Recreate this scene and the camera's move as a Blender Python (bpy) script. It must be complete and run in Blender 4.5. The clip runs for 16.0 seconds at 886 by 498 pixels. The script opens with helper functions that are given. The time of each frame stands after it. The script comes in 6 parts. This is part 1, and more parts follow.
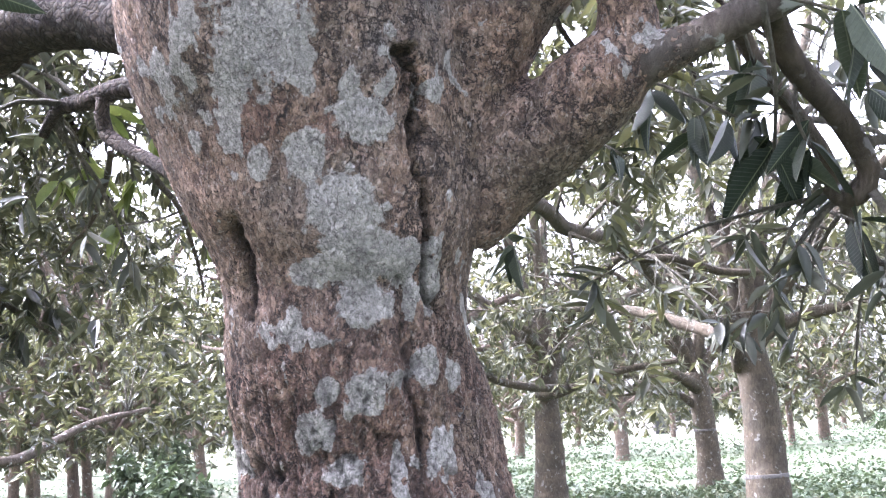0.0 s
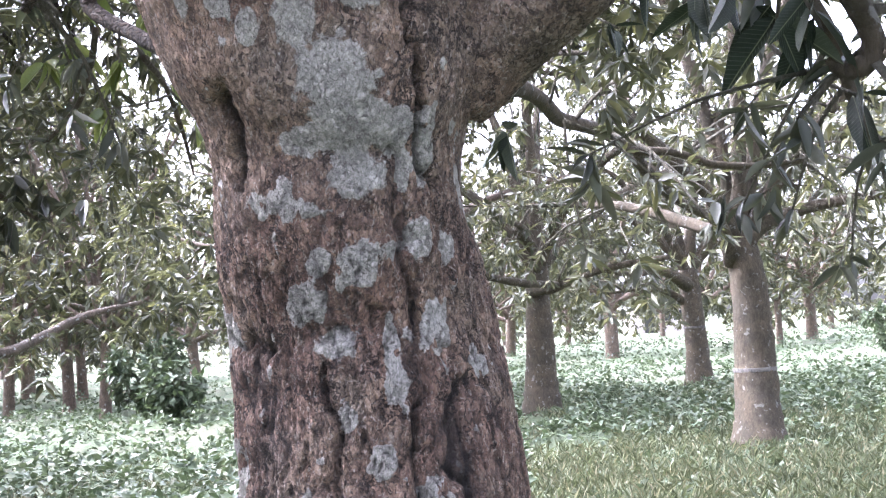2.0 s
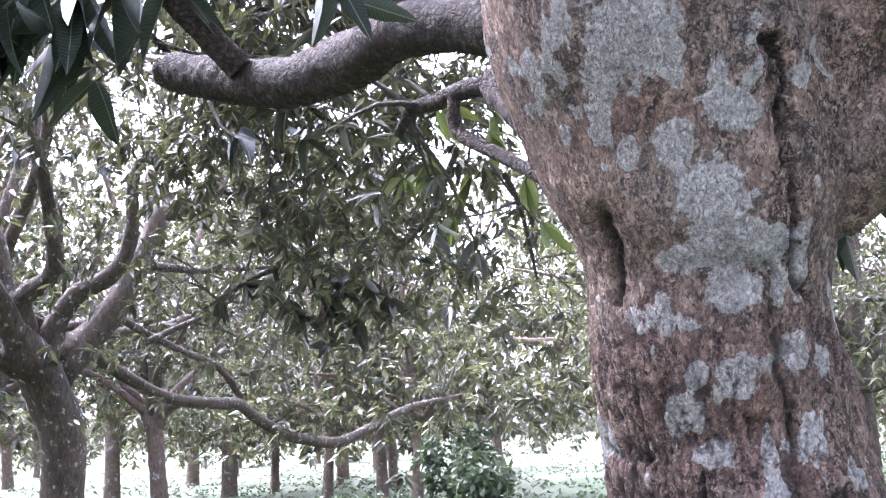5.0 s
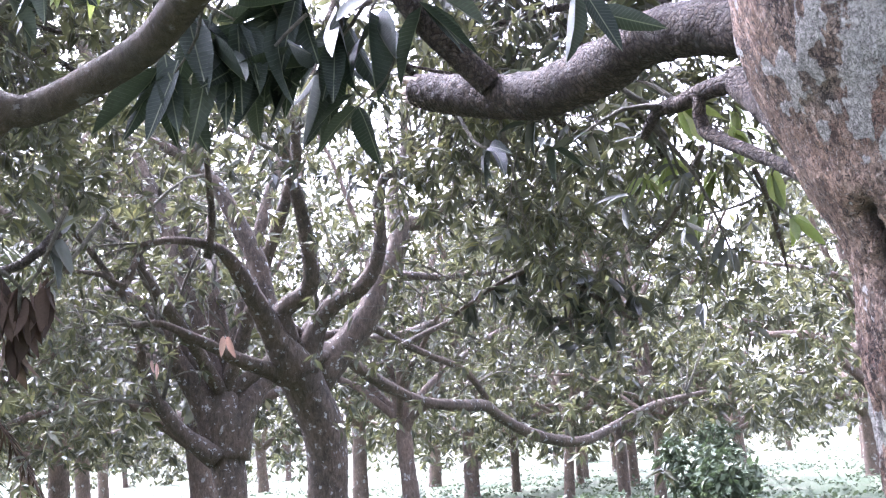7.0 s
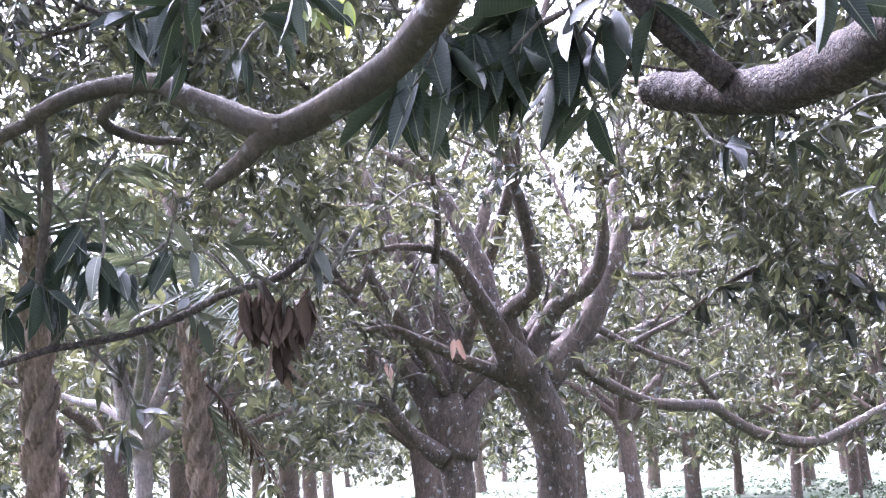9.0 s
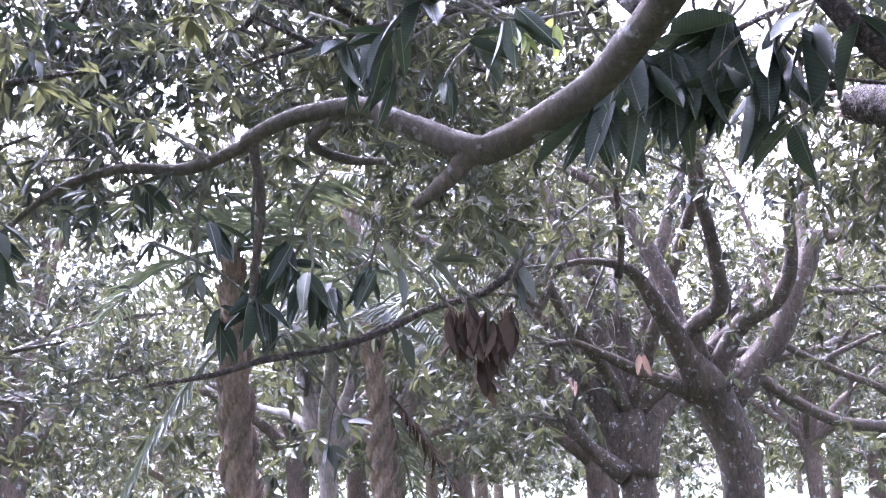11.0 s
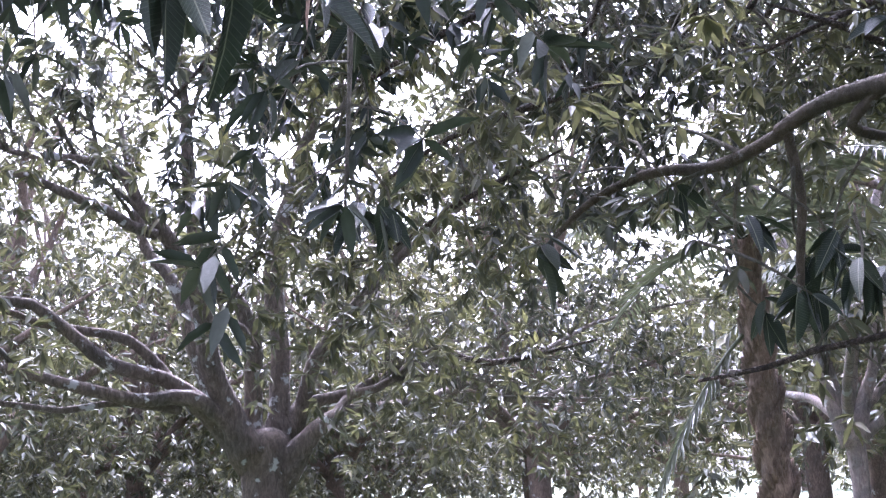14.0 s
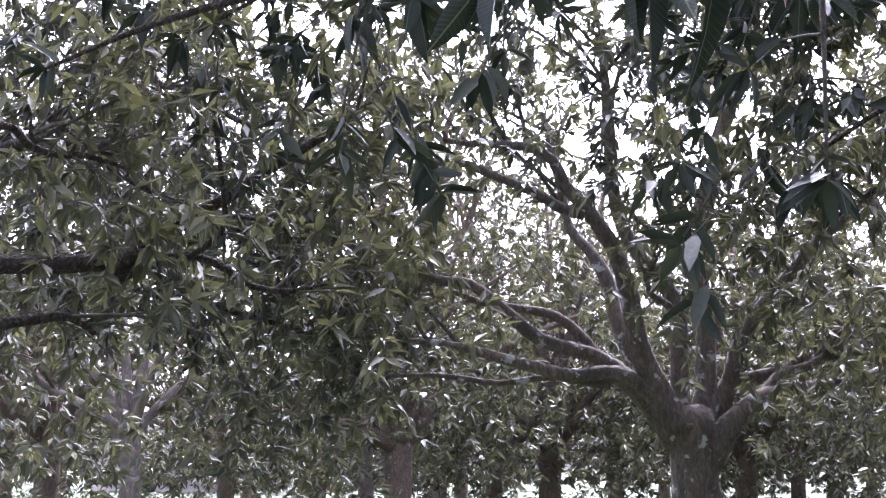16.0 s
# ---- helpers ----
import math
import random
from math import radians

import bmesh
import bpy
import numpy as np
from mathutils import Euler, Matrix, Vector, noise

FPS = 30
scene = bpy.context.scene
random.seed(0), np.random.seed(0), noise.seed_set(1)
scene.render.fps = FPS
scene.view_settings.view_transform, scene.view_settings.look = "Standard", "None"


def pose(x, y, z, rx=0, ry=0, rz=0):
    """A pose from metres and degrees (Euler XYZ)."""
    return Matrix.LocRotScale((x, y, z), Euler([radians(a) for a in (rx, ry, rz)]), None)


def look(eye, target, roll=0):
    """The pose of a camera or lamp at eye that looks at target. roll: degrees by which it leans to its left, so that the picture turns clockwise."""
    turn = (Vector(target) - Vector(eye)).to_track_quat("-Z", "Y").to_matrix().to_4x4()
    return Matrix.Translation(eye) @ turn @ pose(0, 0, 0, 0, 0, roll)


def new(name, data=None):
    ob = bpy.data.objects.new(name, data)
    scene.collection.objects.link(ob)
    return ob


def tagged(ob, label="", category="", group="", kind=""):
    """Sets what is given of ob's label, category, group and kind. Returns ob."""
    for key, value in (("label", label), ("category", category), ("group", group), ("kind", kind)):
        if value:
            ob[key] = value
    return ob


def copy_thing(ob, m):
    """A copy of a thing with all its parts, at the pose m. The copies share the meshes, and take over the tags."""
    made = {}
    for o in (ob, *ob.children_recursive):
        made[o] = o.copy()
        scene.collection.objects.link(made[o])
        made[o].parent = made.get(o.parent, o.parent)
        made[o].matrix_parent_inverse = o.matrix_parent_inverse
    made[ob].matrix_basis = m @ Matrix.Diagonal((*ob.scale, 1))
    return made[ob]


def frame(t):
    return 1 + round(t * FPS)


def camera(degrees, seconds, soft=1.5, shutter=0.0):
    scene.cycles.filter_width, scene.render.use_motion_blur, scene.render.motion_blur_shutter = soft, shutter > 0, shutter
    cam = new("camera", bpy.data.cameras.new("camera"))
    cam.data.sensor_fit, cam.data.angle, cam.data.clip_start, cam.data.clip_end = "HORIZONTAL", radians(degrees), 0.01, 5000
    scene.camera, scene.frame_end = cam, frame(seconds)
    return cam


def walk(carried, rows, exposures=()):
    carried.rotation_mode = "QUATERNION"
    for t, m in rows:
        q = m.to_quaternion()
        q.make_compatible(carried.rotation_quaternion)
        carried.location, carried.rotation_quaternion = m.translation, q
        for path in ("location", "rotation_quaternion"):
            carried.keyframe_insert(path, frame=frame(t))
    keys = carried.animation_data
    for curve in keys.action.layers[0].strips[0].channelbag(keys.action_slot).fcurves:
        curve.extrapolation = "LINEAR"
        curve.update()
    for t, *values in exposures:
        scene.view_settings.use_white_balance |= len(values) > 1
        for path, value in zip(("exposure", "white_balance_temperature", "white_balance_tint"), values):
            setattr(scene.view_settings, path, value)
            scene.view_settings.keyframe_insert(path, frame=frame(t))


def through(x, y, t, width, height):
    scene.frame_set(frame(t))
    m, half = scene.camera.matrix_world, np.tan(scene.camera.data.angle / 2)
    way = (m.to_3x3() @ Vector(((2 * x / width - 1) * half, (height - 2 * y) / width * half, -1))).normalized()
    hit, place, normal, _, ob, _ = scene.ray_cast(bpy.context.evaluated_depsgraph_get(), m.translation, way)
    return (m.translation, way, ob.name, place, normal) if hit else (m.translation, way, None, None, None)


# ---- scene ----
cam = camera(41.17, 16.0, soft=1.15)
# seconds, place in metres, turn in degrees
ROWS = [
    (0.0, 0.000, 0.000, 1.500, 98.78, 3.67, 0.06),
    (0.5, 0.006, 0.034, 1.476, 97.36, 3.58, -0.15),
    (1.0, 0.005, 0.033, 1.461, 95.95, 3.83, -0.31),
    (1.5, -0.007, 0.038, 1.449, 94.68, 3.64, -0.26),
    (2.0, -0.007, 0.056, 1.439, 93.94, 3.56, -0.35),
    (2.5, -0.007, 0.040, 1.440, 94.13, 3.51, -0.33),
    (3.0, -0.032, -0.003, 1.461, 95.55, 3.51, 2.08),
    (3.5, -0.074, -0.022, 1.477, 96.81, 2.88, 5.02),
    (4.0, -0.112, -0.036, 1.491, 97.97, 2.13, 8.42),
    (6.5, -0.209, -0.275, 1.476, 99.82, 3.27, 21.74),
    (7.0, -0.213, -0.295, 1.479, 99.61, 3.18, 25.20),
    (7.5, -0.242, -0.310, 1.485, 99.52, 3.38, 28.05),
    (8.0, -0.264, -0.328, 1.486, 99.81, 3.18, 30.36),
    (8.5, -0.278, -0.353, 1.483, 100.00, 3.45, 32.81),
    (9.0, -0.290, -0.388, 1.485, 100.21, 3.08, 35.40),
    (11.5, -0.332, -0.533, 1.492, 101.36, 1.48, 45.81),
    (12.0, -0.343, -0.558, 1.501, 101.95, 1.48, 48.90),
    (12.5, -0.349, -0.597, 1.519, 103.21, 1.24, 52.72),
    (13.0, -0.359, -0.622, 1.525, 102.26, 1.26, 55.78),
    (13.5, -0.372, -0.671, 1.524, 102.11, 1.40, 60.83),
    (14.0, -0.377, -0.742, 1.525, 101.23, 2.35, 67.08),
    (14.5, -0.386, -0.833, 1.508, 101.35, 1.31, 75.19),
    (15.0, -0.369, -0.899, 1.527, 101.61, 0.14, 81.17),
    (15.5, -0.366, -0.916, 1.528, 101.33, -0.12, 83.87),
    (16.0, -0.353, -0.918, 1.519, 100.52, -0.00, 86.06),
]
EXPOSURES = [(0.0, 4.1, 5600, 26), (2.0, 3.82, 5600, 25), (4.0, 3.9, 5450, 28), (7.0, 4.15, 5400, 30), (9.0, 4.3, 5320, 34), (12.0, 4.02, 5200, 37), (13.5, 3.68, 5280, 35), (14.0, 3.6, 5350, 34), (15.0, 2.99, 5500, 32), (16.0, 3.06, 5550, 32)]
walk(cam, [(row[0], pose(*row[1:])) for row in ROWS], EXPOSURES)

# ---- sky and sun: a bright, thinly overcast day ----
SUN_ELEV, SUN_AZ = 52.0, 290.0  # degrees above the horizon; degrees clockwise from +y
world = bpy.data.worlds.new("sky")
scene.world = world
world.use_nodes = True
wn, wl = world.node_tree.nodes, world.node_tree.links
sky = wn.new("ShaderNodeTexSky")
sky.sky_type, sky.sun_disc = "NISHITA", False
sky.sun_elevation, sky.sun_rotation = radians(SUN_ELEV), radians(SUN_AZ)
sky.air_density, sky.dust_density, sky.ozone_density = 1.0, 6.0, 1.0
grey = wn.new("ShaderNodeHueSaturation")
grey.inputs["Saturation"].default_value = 0.25
wl.new(sky.outputs[0], grey.inputs["Color"])
wl.new(grey.outputs[0], wn["Background"].inputs["Color"])
wn["Background"].inputs["Strength"].default_value = 0.15
sun = new("sun", bpy.data.lights.new("sun", "SUN"))
sun.data.energy, sun.data.angle, sun.data.color = 0.9, radians(18), (1.0, 0.97, 0.92)
away = Vector((math.sin(radians(SUN_AZ)) * math.cos(radians(SUN_ELEV)), math.cos(radians(SUN_AZ)) * math.cos(radians(SUN_ELEV)), math.sin(radians(SUN_ELEV))))
sun.matrix_world = look(away * 60, (0, 0, 0))


# ---- materials ----
def material(name):
    m = bpy.data.materials.new(name)
    m.use_nodes = True
    return m, m.node_tree.nodes, m.node_tree.links, m.node_tree.nodes["Principled BSDF"]


def ramp(nodes, links, value, stops):
    r = nodes.new("ShaderNodeValToRGB")
    while len(r.color_ramp.elements) < len(stops):
        r.color_ramp.elements.new(0.5)
    for e, (at, c) in zip(r.color_ramp.elements, stops):
        e.position, e.color = at, (*c, 1)
    links.new(value, r.inputs[0])
    return r.outputs[0]


def noise_at(nodes, links, scale, detail=6, rough=0.6, stretch=(1, 1, 1), distortion=0.0):
    tc, mp, nz = nodes.new("ShaderNodeTexCoord"), nodes.new("ShaderNodeMapping"), nodes.new("ShaderNodeTexNoise")
    mp.inputs["Scale"].default_value = stretch
    links.new(tc.outputs["Object"], mp.inputs[0])
    links.new(mp.outputs[0], nz.inputs["Vector"])
    nz.inputs["Scale"].default_value, nz.inputs["Detail"].default_value = scale, detail
    nz.inputs["Roughness"].default_value, nz.inputs["Distortion"].default_value = rough, distortion
    return nz.outputs["Fac"]


def blend(nodes, links, fac, a, b, mode="MIX"):
    n = nodes.new("ShaderNodeMix")
    n.data_type, n.blend_type = "RGBA", mode
    for sock, v in ((n.inputs[0], fac), (n.inputs[6], a), (n.inputs[7], b)):
        if isinstance(v, tuple):
            sock.default_value = (*v, 1)
        elif isinstance(v, float):
            sock.default_value = v
        else:
            links.new(v, sock)
    return n.outputs[2]


def bump(nodes, links, height, strength, distance, under=None):
    b = nodes.new("ShaderNodeBump")
    b.inputs["Strength"].default_value, b.inputs["Distance"].default_value = strength, distance
    links.new(height, b.inputs["Height"])
    if under is not None:
        links.new(under, b.inputs["Normal"])
    return b.outputs[0]


def attribute(nodes, name):
    a = nodes.new("ShaderNodeAttribute")
    a.attribute_name = name
    return a.outputs["Fac"]


def bark_material(name, dark, mid, pale, lichen=False, patches=0.0, spot_scale=7.0, plates=0.0):
    """Rough bark: brown and grey patches, fine fissures, lichen crusts."""
    m, n, l, b = material(name)
    coarse = noise_at(n, l, 5.0, 5, 0.6)
    fine = noise_at(n, l, 38.0, 8, 0.72, (1, 1, 0.45), 0.6)
    col = ramp(n, l, fine, [(0.28, dark), (0.5, mid), (0.72, pale)])
    tint = ramp(n, l, coarse, [(0.35, (0.62, 0.60, 0.60)), (0.62, (1.12, 0.98, 0.92))])
    col = blend(n, l, 0.8, col, tint, "MULTIPLY")
    grain = noise_at(n, l, 150.0, 6, 0.7, (1, 1, 0.6))
    height = fine
    if lichen:
        crust = ramp(n, l, noise_at(n, l, 75.0, 7, 0.75), [(0.25, (0.20, 0.20, 0.192)), (0.5, (0.36, 0.362, 0.345)), (0.75, (0.47, 0.472, 0.45))])
        rust = ramp(n, l, fine, [(0.3, (0.16, 0.09, 0.072)), (0.7, (0.36, 0.23, 0.185))])
        col = blend(n, l, attribute(n, "rust"), col, rust)
        dark_patch = ramp(n, l, fine, [(0.3, (0.05, 0.06, 0.05)), (0.7, (0.16, 0.17, 0.15))])
        col = blend(n, l, attribute(n, "dark_patch"), col, dark_patch)
        col = blend(n, l, attribute(n, "lichen"), col, crust)
        col = blend(n, l, attribute(n, "fissure"), col, (0.035, 0.026, 0.024))
    if patches:
        spot = ramp(n, l, noise_at(n, l, spot_scale, 6, 0.6), [(0.60, (0, 0, 0)), (0.65, (patches,) * 3)])
        col = blend(n, l, spot, col, (0.40, 0.41, 0.39))
    if plates:
        split, mix, tc = n.new("ShaderNodeTexVoronoi"), n.new("ShaderNodeVectorMath"), n.new("ShaderNodeTexCoord")
        wob = n.new("ShaderNodeTexNoise")
        wob.inputs["Scale"].default_value = plates * 0.5
        l.new(tc.outputs["Object"], wob.inputs["Vector"])
        mix.operation = "MULTIPLY_ADD"
        l.new(wob.outputs["Color"], mix.inputs[0])
        mix.inputs[1].default_value = (2.2 / plates,) * 3
        l.new(tc.outputs["Object"], mix.inputs[2])
        l.new(mix.outputs[0], split.inputs["Vector"])
        split.feature = "DISTANCE_TO_EDGE"
        split.inputs["Scale"].default_value = plates
        gaps = ramp(n, l, split.outputs["Distance"], [(0.0, (0.85,) * 3), (0.16, (0,) * 3)])
        col = blend(n, l, gaps, col, dark)
        height = blend(n, l, gaps, fine, (0, 0, 0))
    l.new(col, b.inputs["Base Color"])
    b.inputs["Roughness"].default_value = 0.9
    b.inputs["Specular IOR Level"].default_value = 0.25
    wrinkle = noise_at(n, l, 55.0, 6, 0.75, (1, 1, 0.8), 1.2)
    nb = bump(n, l, grain, 0.6, 0.005)
    nb = bump(n, l, wrinkle, 1.0, 0.016, nb)
    l.new(bump(n, l, height, 0.9, 0.022, nb), b.inputs["Normal"])
    return m


def leaf_material(name, stops, rough=0.38, glow=(0.22, 0.34, 0.05), through=0.28, gloss=0.5):
    """Glossy leaf blade, each of its own shade, that lets some light through."""
    m, n, l, b = material(name)
    geo = n.new("ShaderNodeNewGeometry")
    info, add, part_of = n.new("ShaderNodeObjectInfo"), n.new("ShaderNodeMath"), n.new("ShaderNodeMath")
    part_of.operation = "FRACT"
    l.new(geo.outputs["Random Per Island"], add.inputs[0])
    l.new(info.outputs["Random"], add.inputs[1])
    l.new(add.outputs[0], part_of.inputs[0])
    col = ramp(n, l, part_of.outputs[0], stops)
    mott = ramp(n, l, noise_at(n, l, 25.0, 4), [(0.3, (0.72, 0.74, 0.7)), (0.7, (1.15, 1.12, 1.1))])
    col = blend(n, l, 0.8, col, mott, "MULTIPLY")
    l.new(col, b.inputs["Base Color"])
    b.inputs["Roughness"].default_value = rough
    b.inputs["Specular IOR Level"].default_value = gloss
    l.new(bump(n, l, noise_at(n, l, 60.0, 3), 0.25, 0.006), b.inputs["Normal"])
    t = n.new("ShaderNodeBsdfTranslucent")
    l.new(blend(n, l, 0.5, col, glow), t.inputs["Color"])
    mix = n.new("ShaderNodeMixShader")
    mix.inputs[0].default_value = through
    l.new(b.outputs[0], mix.inputs[1])
    l.new(t.outputs[0], mix.inputs[2])
    l.new(mix.outputs[0], n["Material Output"].inputs["Surface"])
    return m


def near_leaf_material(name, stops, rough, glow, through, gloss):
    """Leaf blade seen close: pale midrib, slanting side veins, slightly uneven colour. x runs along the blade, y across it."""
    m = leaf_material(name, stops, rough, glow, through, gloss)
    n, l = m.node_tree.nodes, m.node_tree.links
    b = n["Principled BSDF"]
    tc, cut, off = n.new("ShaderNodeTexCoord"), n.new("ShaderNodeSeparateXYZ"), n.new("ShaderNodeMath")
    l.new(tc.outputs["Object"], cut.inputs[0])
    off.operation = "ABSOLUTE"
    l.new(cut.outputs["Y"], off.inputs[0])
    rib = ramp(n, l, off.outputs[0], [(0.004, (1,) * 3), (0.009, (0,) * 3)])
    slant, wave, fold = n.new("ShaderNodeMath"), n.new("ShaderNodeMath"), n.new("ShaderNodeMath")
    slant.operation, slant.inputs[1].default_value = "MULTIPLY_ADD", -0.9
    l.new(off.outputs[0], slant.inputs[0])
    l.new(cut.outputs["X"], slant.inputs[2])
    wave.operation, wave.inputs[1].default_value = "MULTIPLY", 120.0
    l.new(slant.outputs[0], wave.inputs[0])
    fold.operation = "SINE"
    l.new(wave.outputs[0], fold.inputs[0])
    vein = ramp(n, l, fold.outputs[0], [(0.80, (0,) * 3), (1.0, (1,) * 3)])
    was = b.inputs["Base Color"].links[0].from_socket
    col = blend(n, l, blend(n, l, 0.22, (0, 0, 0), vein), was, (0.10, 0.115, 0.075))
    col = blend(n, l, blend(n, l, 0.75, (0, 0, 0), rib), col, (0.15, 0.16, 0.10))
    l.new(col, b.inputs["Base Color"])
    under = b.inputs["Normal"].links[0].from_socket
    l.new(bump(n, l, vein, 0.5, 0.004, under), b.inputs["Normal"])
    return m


def trunk_bark():
    """Old red-brown bark, split by long upright cracks, with solid pale lichen crusts and dark grey patches, stronger
    higher up.
    """
    m, n, l, b = material("lichened_bark")
    tc, mp = n.new("ShaderNodeTexCoord"), n.new("ShaderNodeMapping")
    mp.inputs["Scale"].default_value = (1, 1, 0.30)
    l.new(tc.outputs["Object"], mp.inputs[0])
    wob = n.new("ShaderNodeTexNoise")
    wob.inputs["Scale"].default_value, wob.inputs["Detail"].default_value = 13.0, 6
    wob.inputs["Roughness"].default_value = 0.65
    l.new(tc.outputs["Object"], wob.inputs["Vector"])

    def cracks(scale, wobble, wide):
        mix, v = n.new("ShaderNodeVectorMath"), n.new("ShaderNodeTexVoronoi")
        mix.operation = "MULTIPLY_ADD"
        l.new(wob.outputs["Color"], mix.inputs[0])
        mix.inputs[1].default_value = (wobble,) * 3
        l.new(mp.outputs[0], mix.inputs[2])
        v.feature = "DISTANCE_TO_EDGE"
        v.inputs["Scale"].default_value = scale
        l.new(mix.outputs[0], v.inputs["Vector"])
        return ramp(n, l, v.outputs["Distance"], [(0.0, (1,) * 3), (wide, (0,) * 3)])

    def flakes(scale, wobble, upright):
        """Scales of bark: each one's own random shade, and how near its rim is."""
        flat, mix = n.new("ShaderNodeMapping"), n.new("ShaderNodeVectorMath")
        flat.inputs["Scale"].default_value = (1, 1, upright)
        l.new(tc.outputs["Object"], flat.inputs[0])
        mix.operation = "MULTIPLY_ADD"
        l.new(wob.outputs["Color"], mix.inputs[0])
        mix.inputs[1].default_value = (wobble,) * 3
        l.new(flat.outputs[0], mix.inputs[2])
        own, rim = n.new("ShaderNodeTexVoronoi"), n.new("ShaderNodeTexVoronoi")
        rim.feature = "DISTANCE_TO_EDGE"
        for v in (own, rim):
            v.inputs["Scale"].default_value = scale
            l.new(mix.outputs[0], v.inputs["Vector"])
        return own.outputs["Color"], own.outputs["Distance"], rim.outputs["Distance"]

    fine = noise_at(n, l, 160.0, 8, 0.75)
    mid = noise_at(n, l, 34.0, 8, 0.70, (1, 1, 0.55), 0.8)
    coarse = noise_at(n, l, 4.5, 5, 0.6, (1, 1, 0.6))
    shade, dome, rim = flakes(58.0, 0.075, 0.62)
    shade2, dome2, rim2 = flakes(120.0, 0.05, 0.8)
    body = ramp(n, l, mid, [(0.30, (0.082, 0.062, 0.048)), (0.46, (0.215, 0.168, 0.130)), (0.58, (0.305, 0.245, 0.194)), (0.74, (0.44, 0.378, 0.312))])
    col = blend(n, l, 0.8, body, ramp(n, l, coarse, [(0.33, (0.74, 0.76, 0.77)), (0.62, (1.22, 1.02, 0.94))]), "MULTIPLY")
    col = blend(n, l, 0.9, col, ramp(n, l, shade, [(0.15, (0.62, 0.60, 0.59)), (0.5, (1.0,) * 3), (0.85, (1.40, 1.38, 1.34))]), "MULTIPLY")
    col = blend(n, l, 0.6, col, ramp(n, l, shade2, [(0.1, (0.66, 0.64, 0.63)), (0.9, (1.32, 1.31, 1.30))]), "MULTIPLY")
    rust = ramp(n, l, mid, [(0.3, (0.085, 0.050, 0.038)), (0.5, (0.20, 0.122, 0.092)), (0.7, (0.37, 0.245, 0.185))])
    rust = blend(n, l, 0.8, rust, ramp(n, l, shade, [(0.15, (0.7,) * 3), (0.85, (1.3,) * 3)]), "MULTIPLY")
    col = blend(n, l, attribute(n, "rust"), col, rust)
    dark_grey = ramp(n, l, mid, [(0.3, (0.085, 0.080, 0.074)), (0.7, (0.29, 0.275, 0.255))])
    col = blend(n, l, attribute(n, "dark_patch"), col, dark_grey)
    # rims, pits and cracks: crevice shade, besides dirt, put into the bark colour
    small = blend(n, l, 0.45, (0, 0, 0), ramp(n, l, rim, [(0.0, (1,) * 3), (0.09, (0,) * 3)]))
    pits = noise_at(n, l, 62.0, 7, 0.68, (1, 1, 0.62), 1.6)
    tiny = ramp(n, l, pits, [(0.375, (1,) * 3), (0.455, (0,) * 3)])
    lifted = ramp(n, l, noise_at(n, l, 74.0, 6, 0.66, (1, 1, 0.7), 1.3), [(0.55, (0,) * 3), (0.63, (0.65,) * 3)])
    long = blend(n, l, 1.0, cracks(9.0, 0.22, 0.055), ramp(n, l, noise_at(n, l, 3.2, 3, 0.5), [(0.40, (0,) * 3), (0.52, (1,) * 3)]), "MULTIPLY")
    col = blend(n, l, lifted, col, (0.50, 0.435, 0.375))
    col = blend(n, l, tiny, col, (0.058, 0.043, 0.036))
    col = blend(n, l, small, col, (0.052, 0.038, 0.034))
    col = blend(n, l, long, col, (0.026, 0.020, 0.019))
    add = n.new("ShaderNodeMath")
    add.operation = "MULTIPLY_ADD"
    l.new(noise_at(n, l, 40.0, 8, 0.72), add.inputs[0])
    add.inputs[1].default_value = 1.3
    l.new(attribute(n, "lichen"), add.inputs[2])
    half = n.new("ShaderNodeMath")
    half.operation = "MULTIPLY"
    half.inputs[1].default_value = 0.5
    l.new(add.outputs[0], half.inputs[0])
    crusted = ramp(n, l, half.outputs[0], [(0.555, (0,) * 3), (0.605, (1,) * 3)])
    crust = ramp(n, l, noise_at(n, l, 85.0, 7, 0.7, (1, 1, 1), 0.6), [(0.33, (0.245, 0.228, 0.206)), (0.46, (0.44, 0.418, 0.388)), (0.70, (0.585, 0.562, 0.525))])
    crust = blend(n, l, 0.7, crust, ramp(n, l, noise_at(n, l, 13.0, 4, 0.6), [(0.35, (0.80, 0.79, 0.77)), (0.65, (1.12, 1.10, 1.06))]), "MULTIPLY")
    crust = blend(n, l, 0.6, crust, ramp(n, l, shade2, [(0.1, (0.7,) * 3), (0.9, (1.2,) * 3)]), "MULTIPLY")
    crust = blend(n, l, blend(n, l, 0.7, (0, 0, 0), tiny), crust, (0.12, 0.105, 0.090))
    crust = blend(n, l, small, crust, (0.14, 0.125, 0.11))
    col = blend(n, l, crusted, col, crust)
    # furrows and lower cracks: recess shade and dirt, both painted near black
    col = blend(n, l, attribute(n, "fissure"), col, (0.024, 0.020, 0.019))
    l.new(col, b.inputs["Base Color"])
    b.inputs["Roughness"].default_value = 0.86
    b.inputs["Specular IOR Level"].default_value = 0.3
    nb = bump(n, l, fine, 0.9, 0.005)
    nb = bump(n, l, shade2, 0.9, 0.009, nb)
    nb = bump(n, l, tiny, 1.0, -0.016, nb)
    nb = bump(n, l, lifted, 1.0, 0.010, nb)
    nb = bump(n, l, shade, 1.0, 0.016, nb)
    nb = bump(n, l, dome, 0.7, -0.010, nb)
    nb = bump(n, l, mid, 0.9, 0.026, nb)
    nb = bump(n, l, small, 0.9, -0.012, nb)
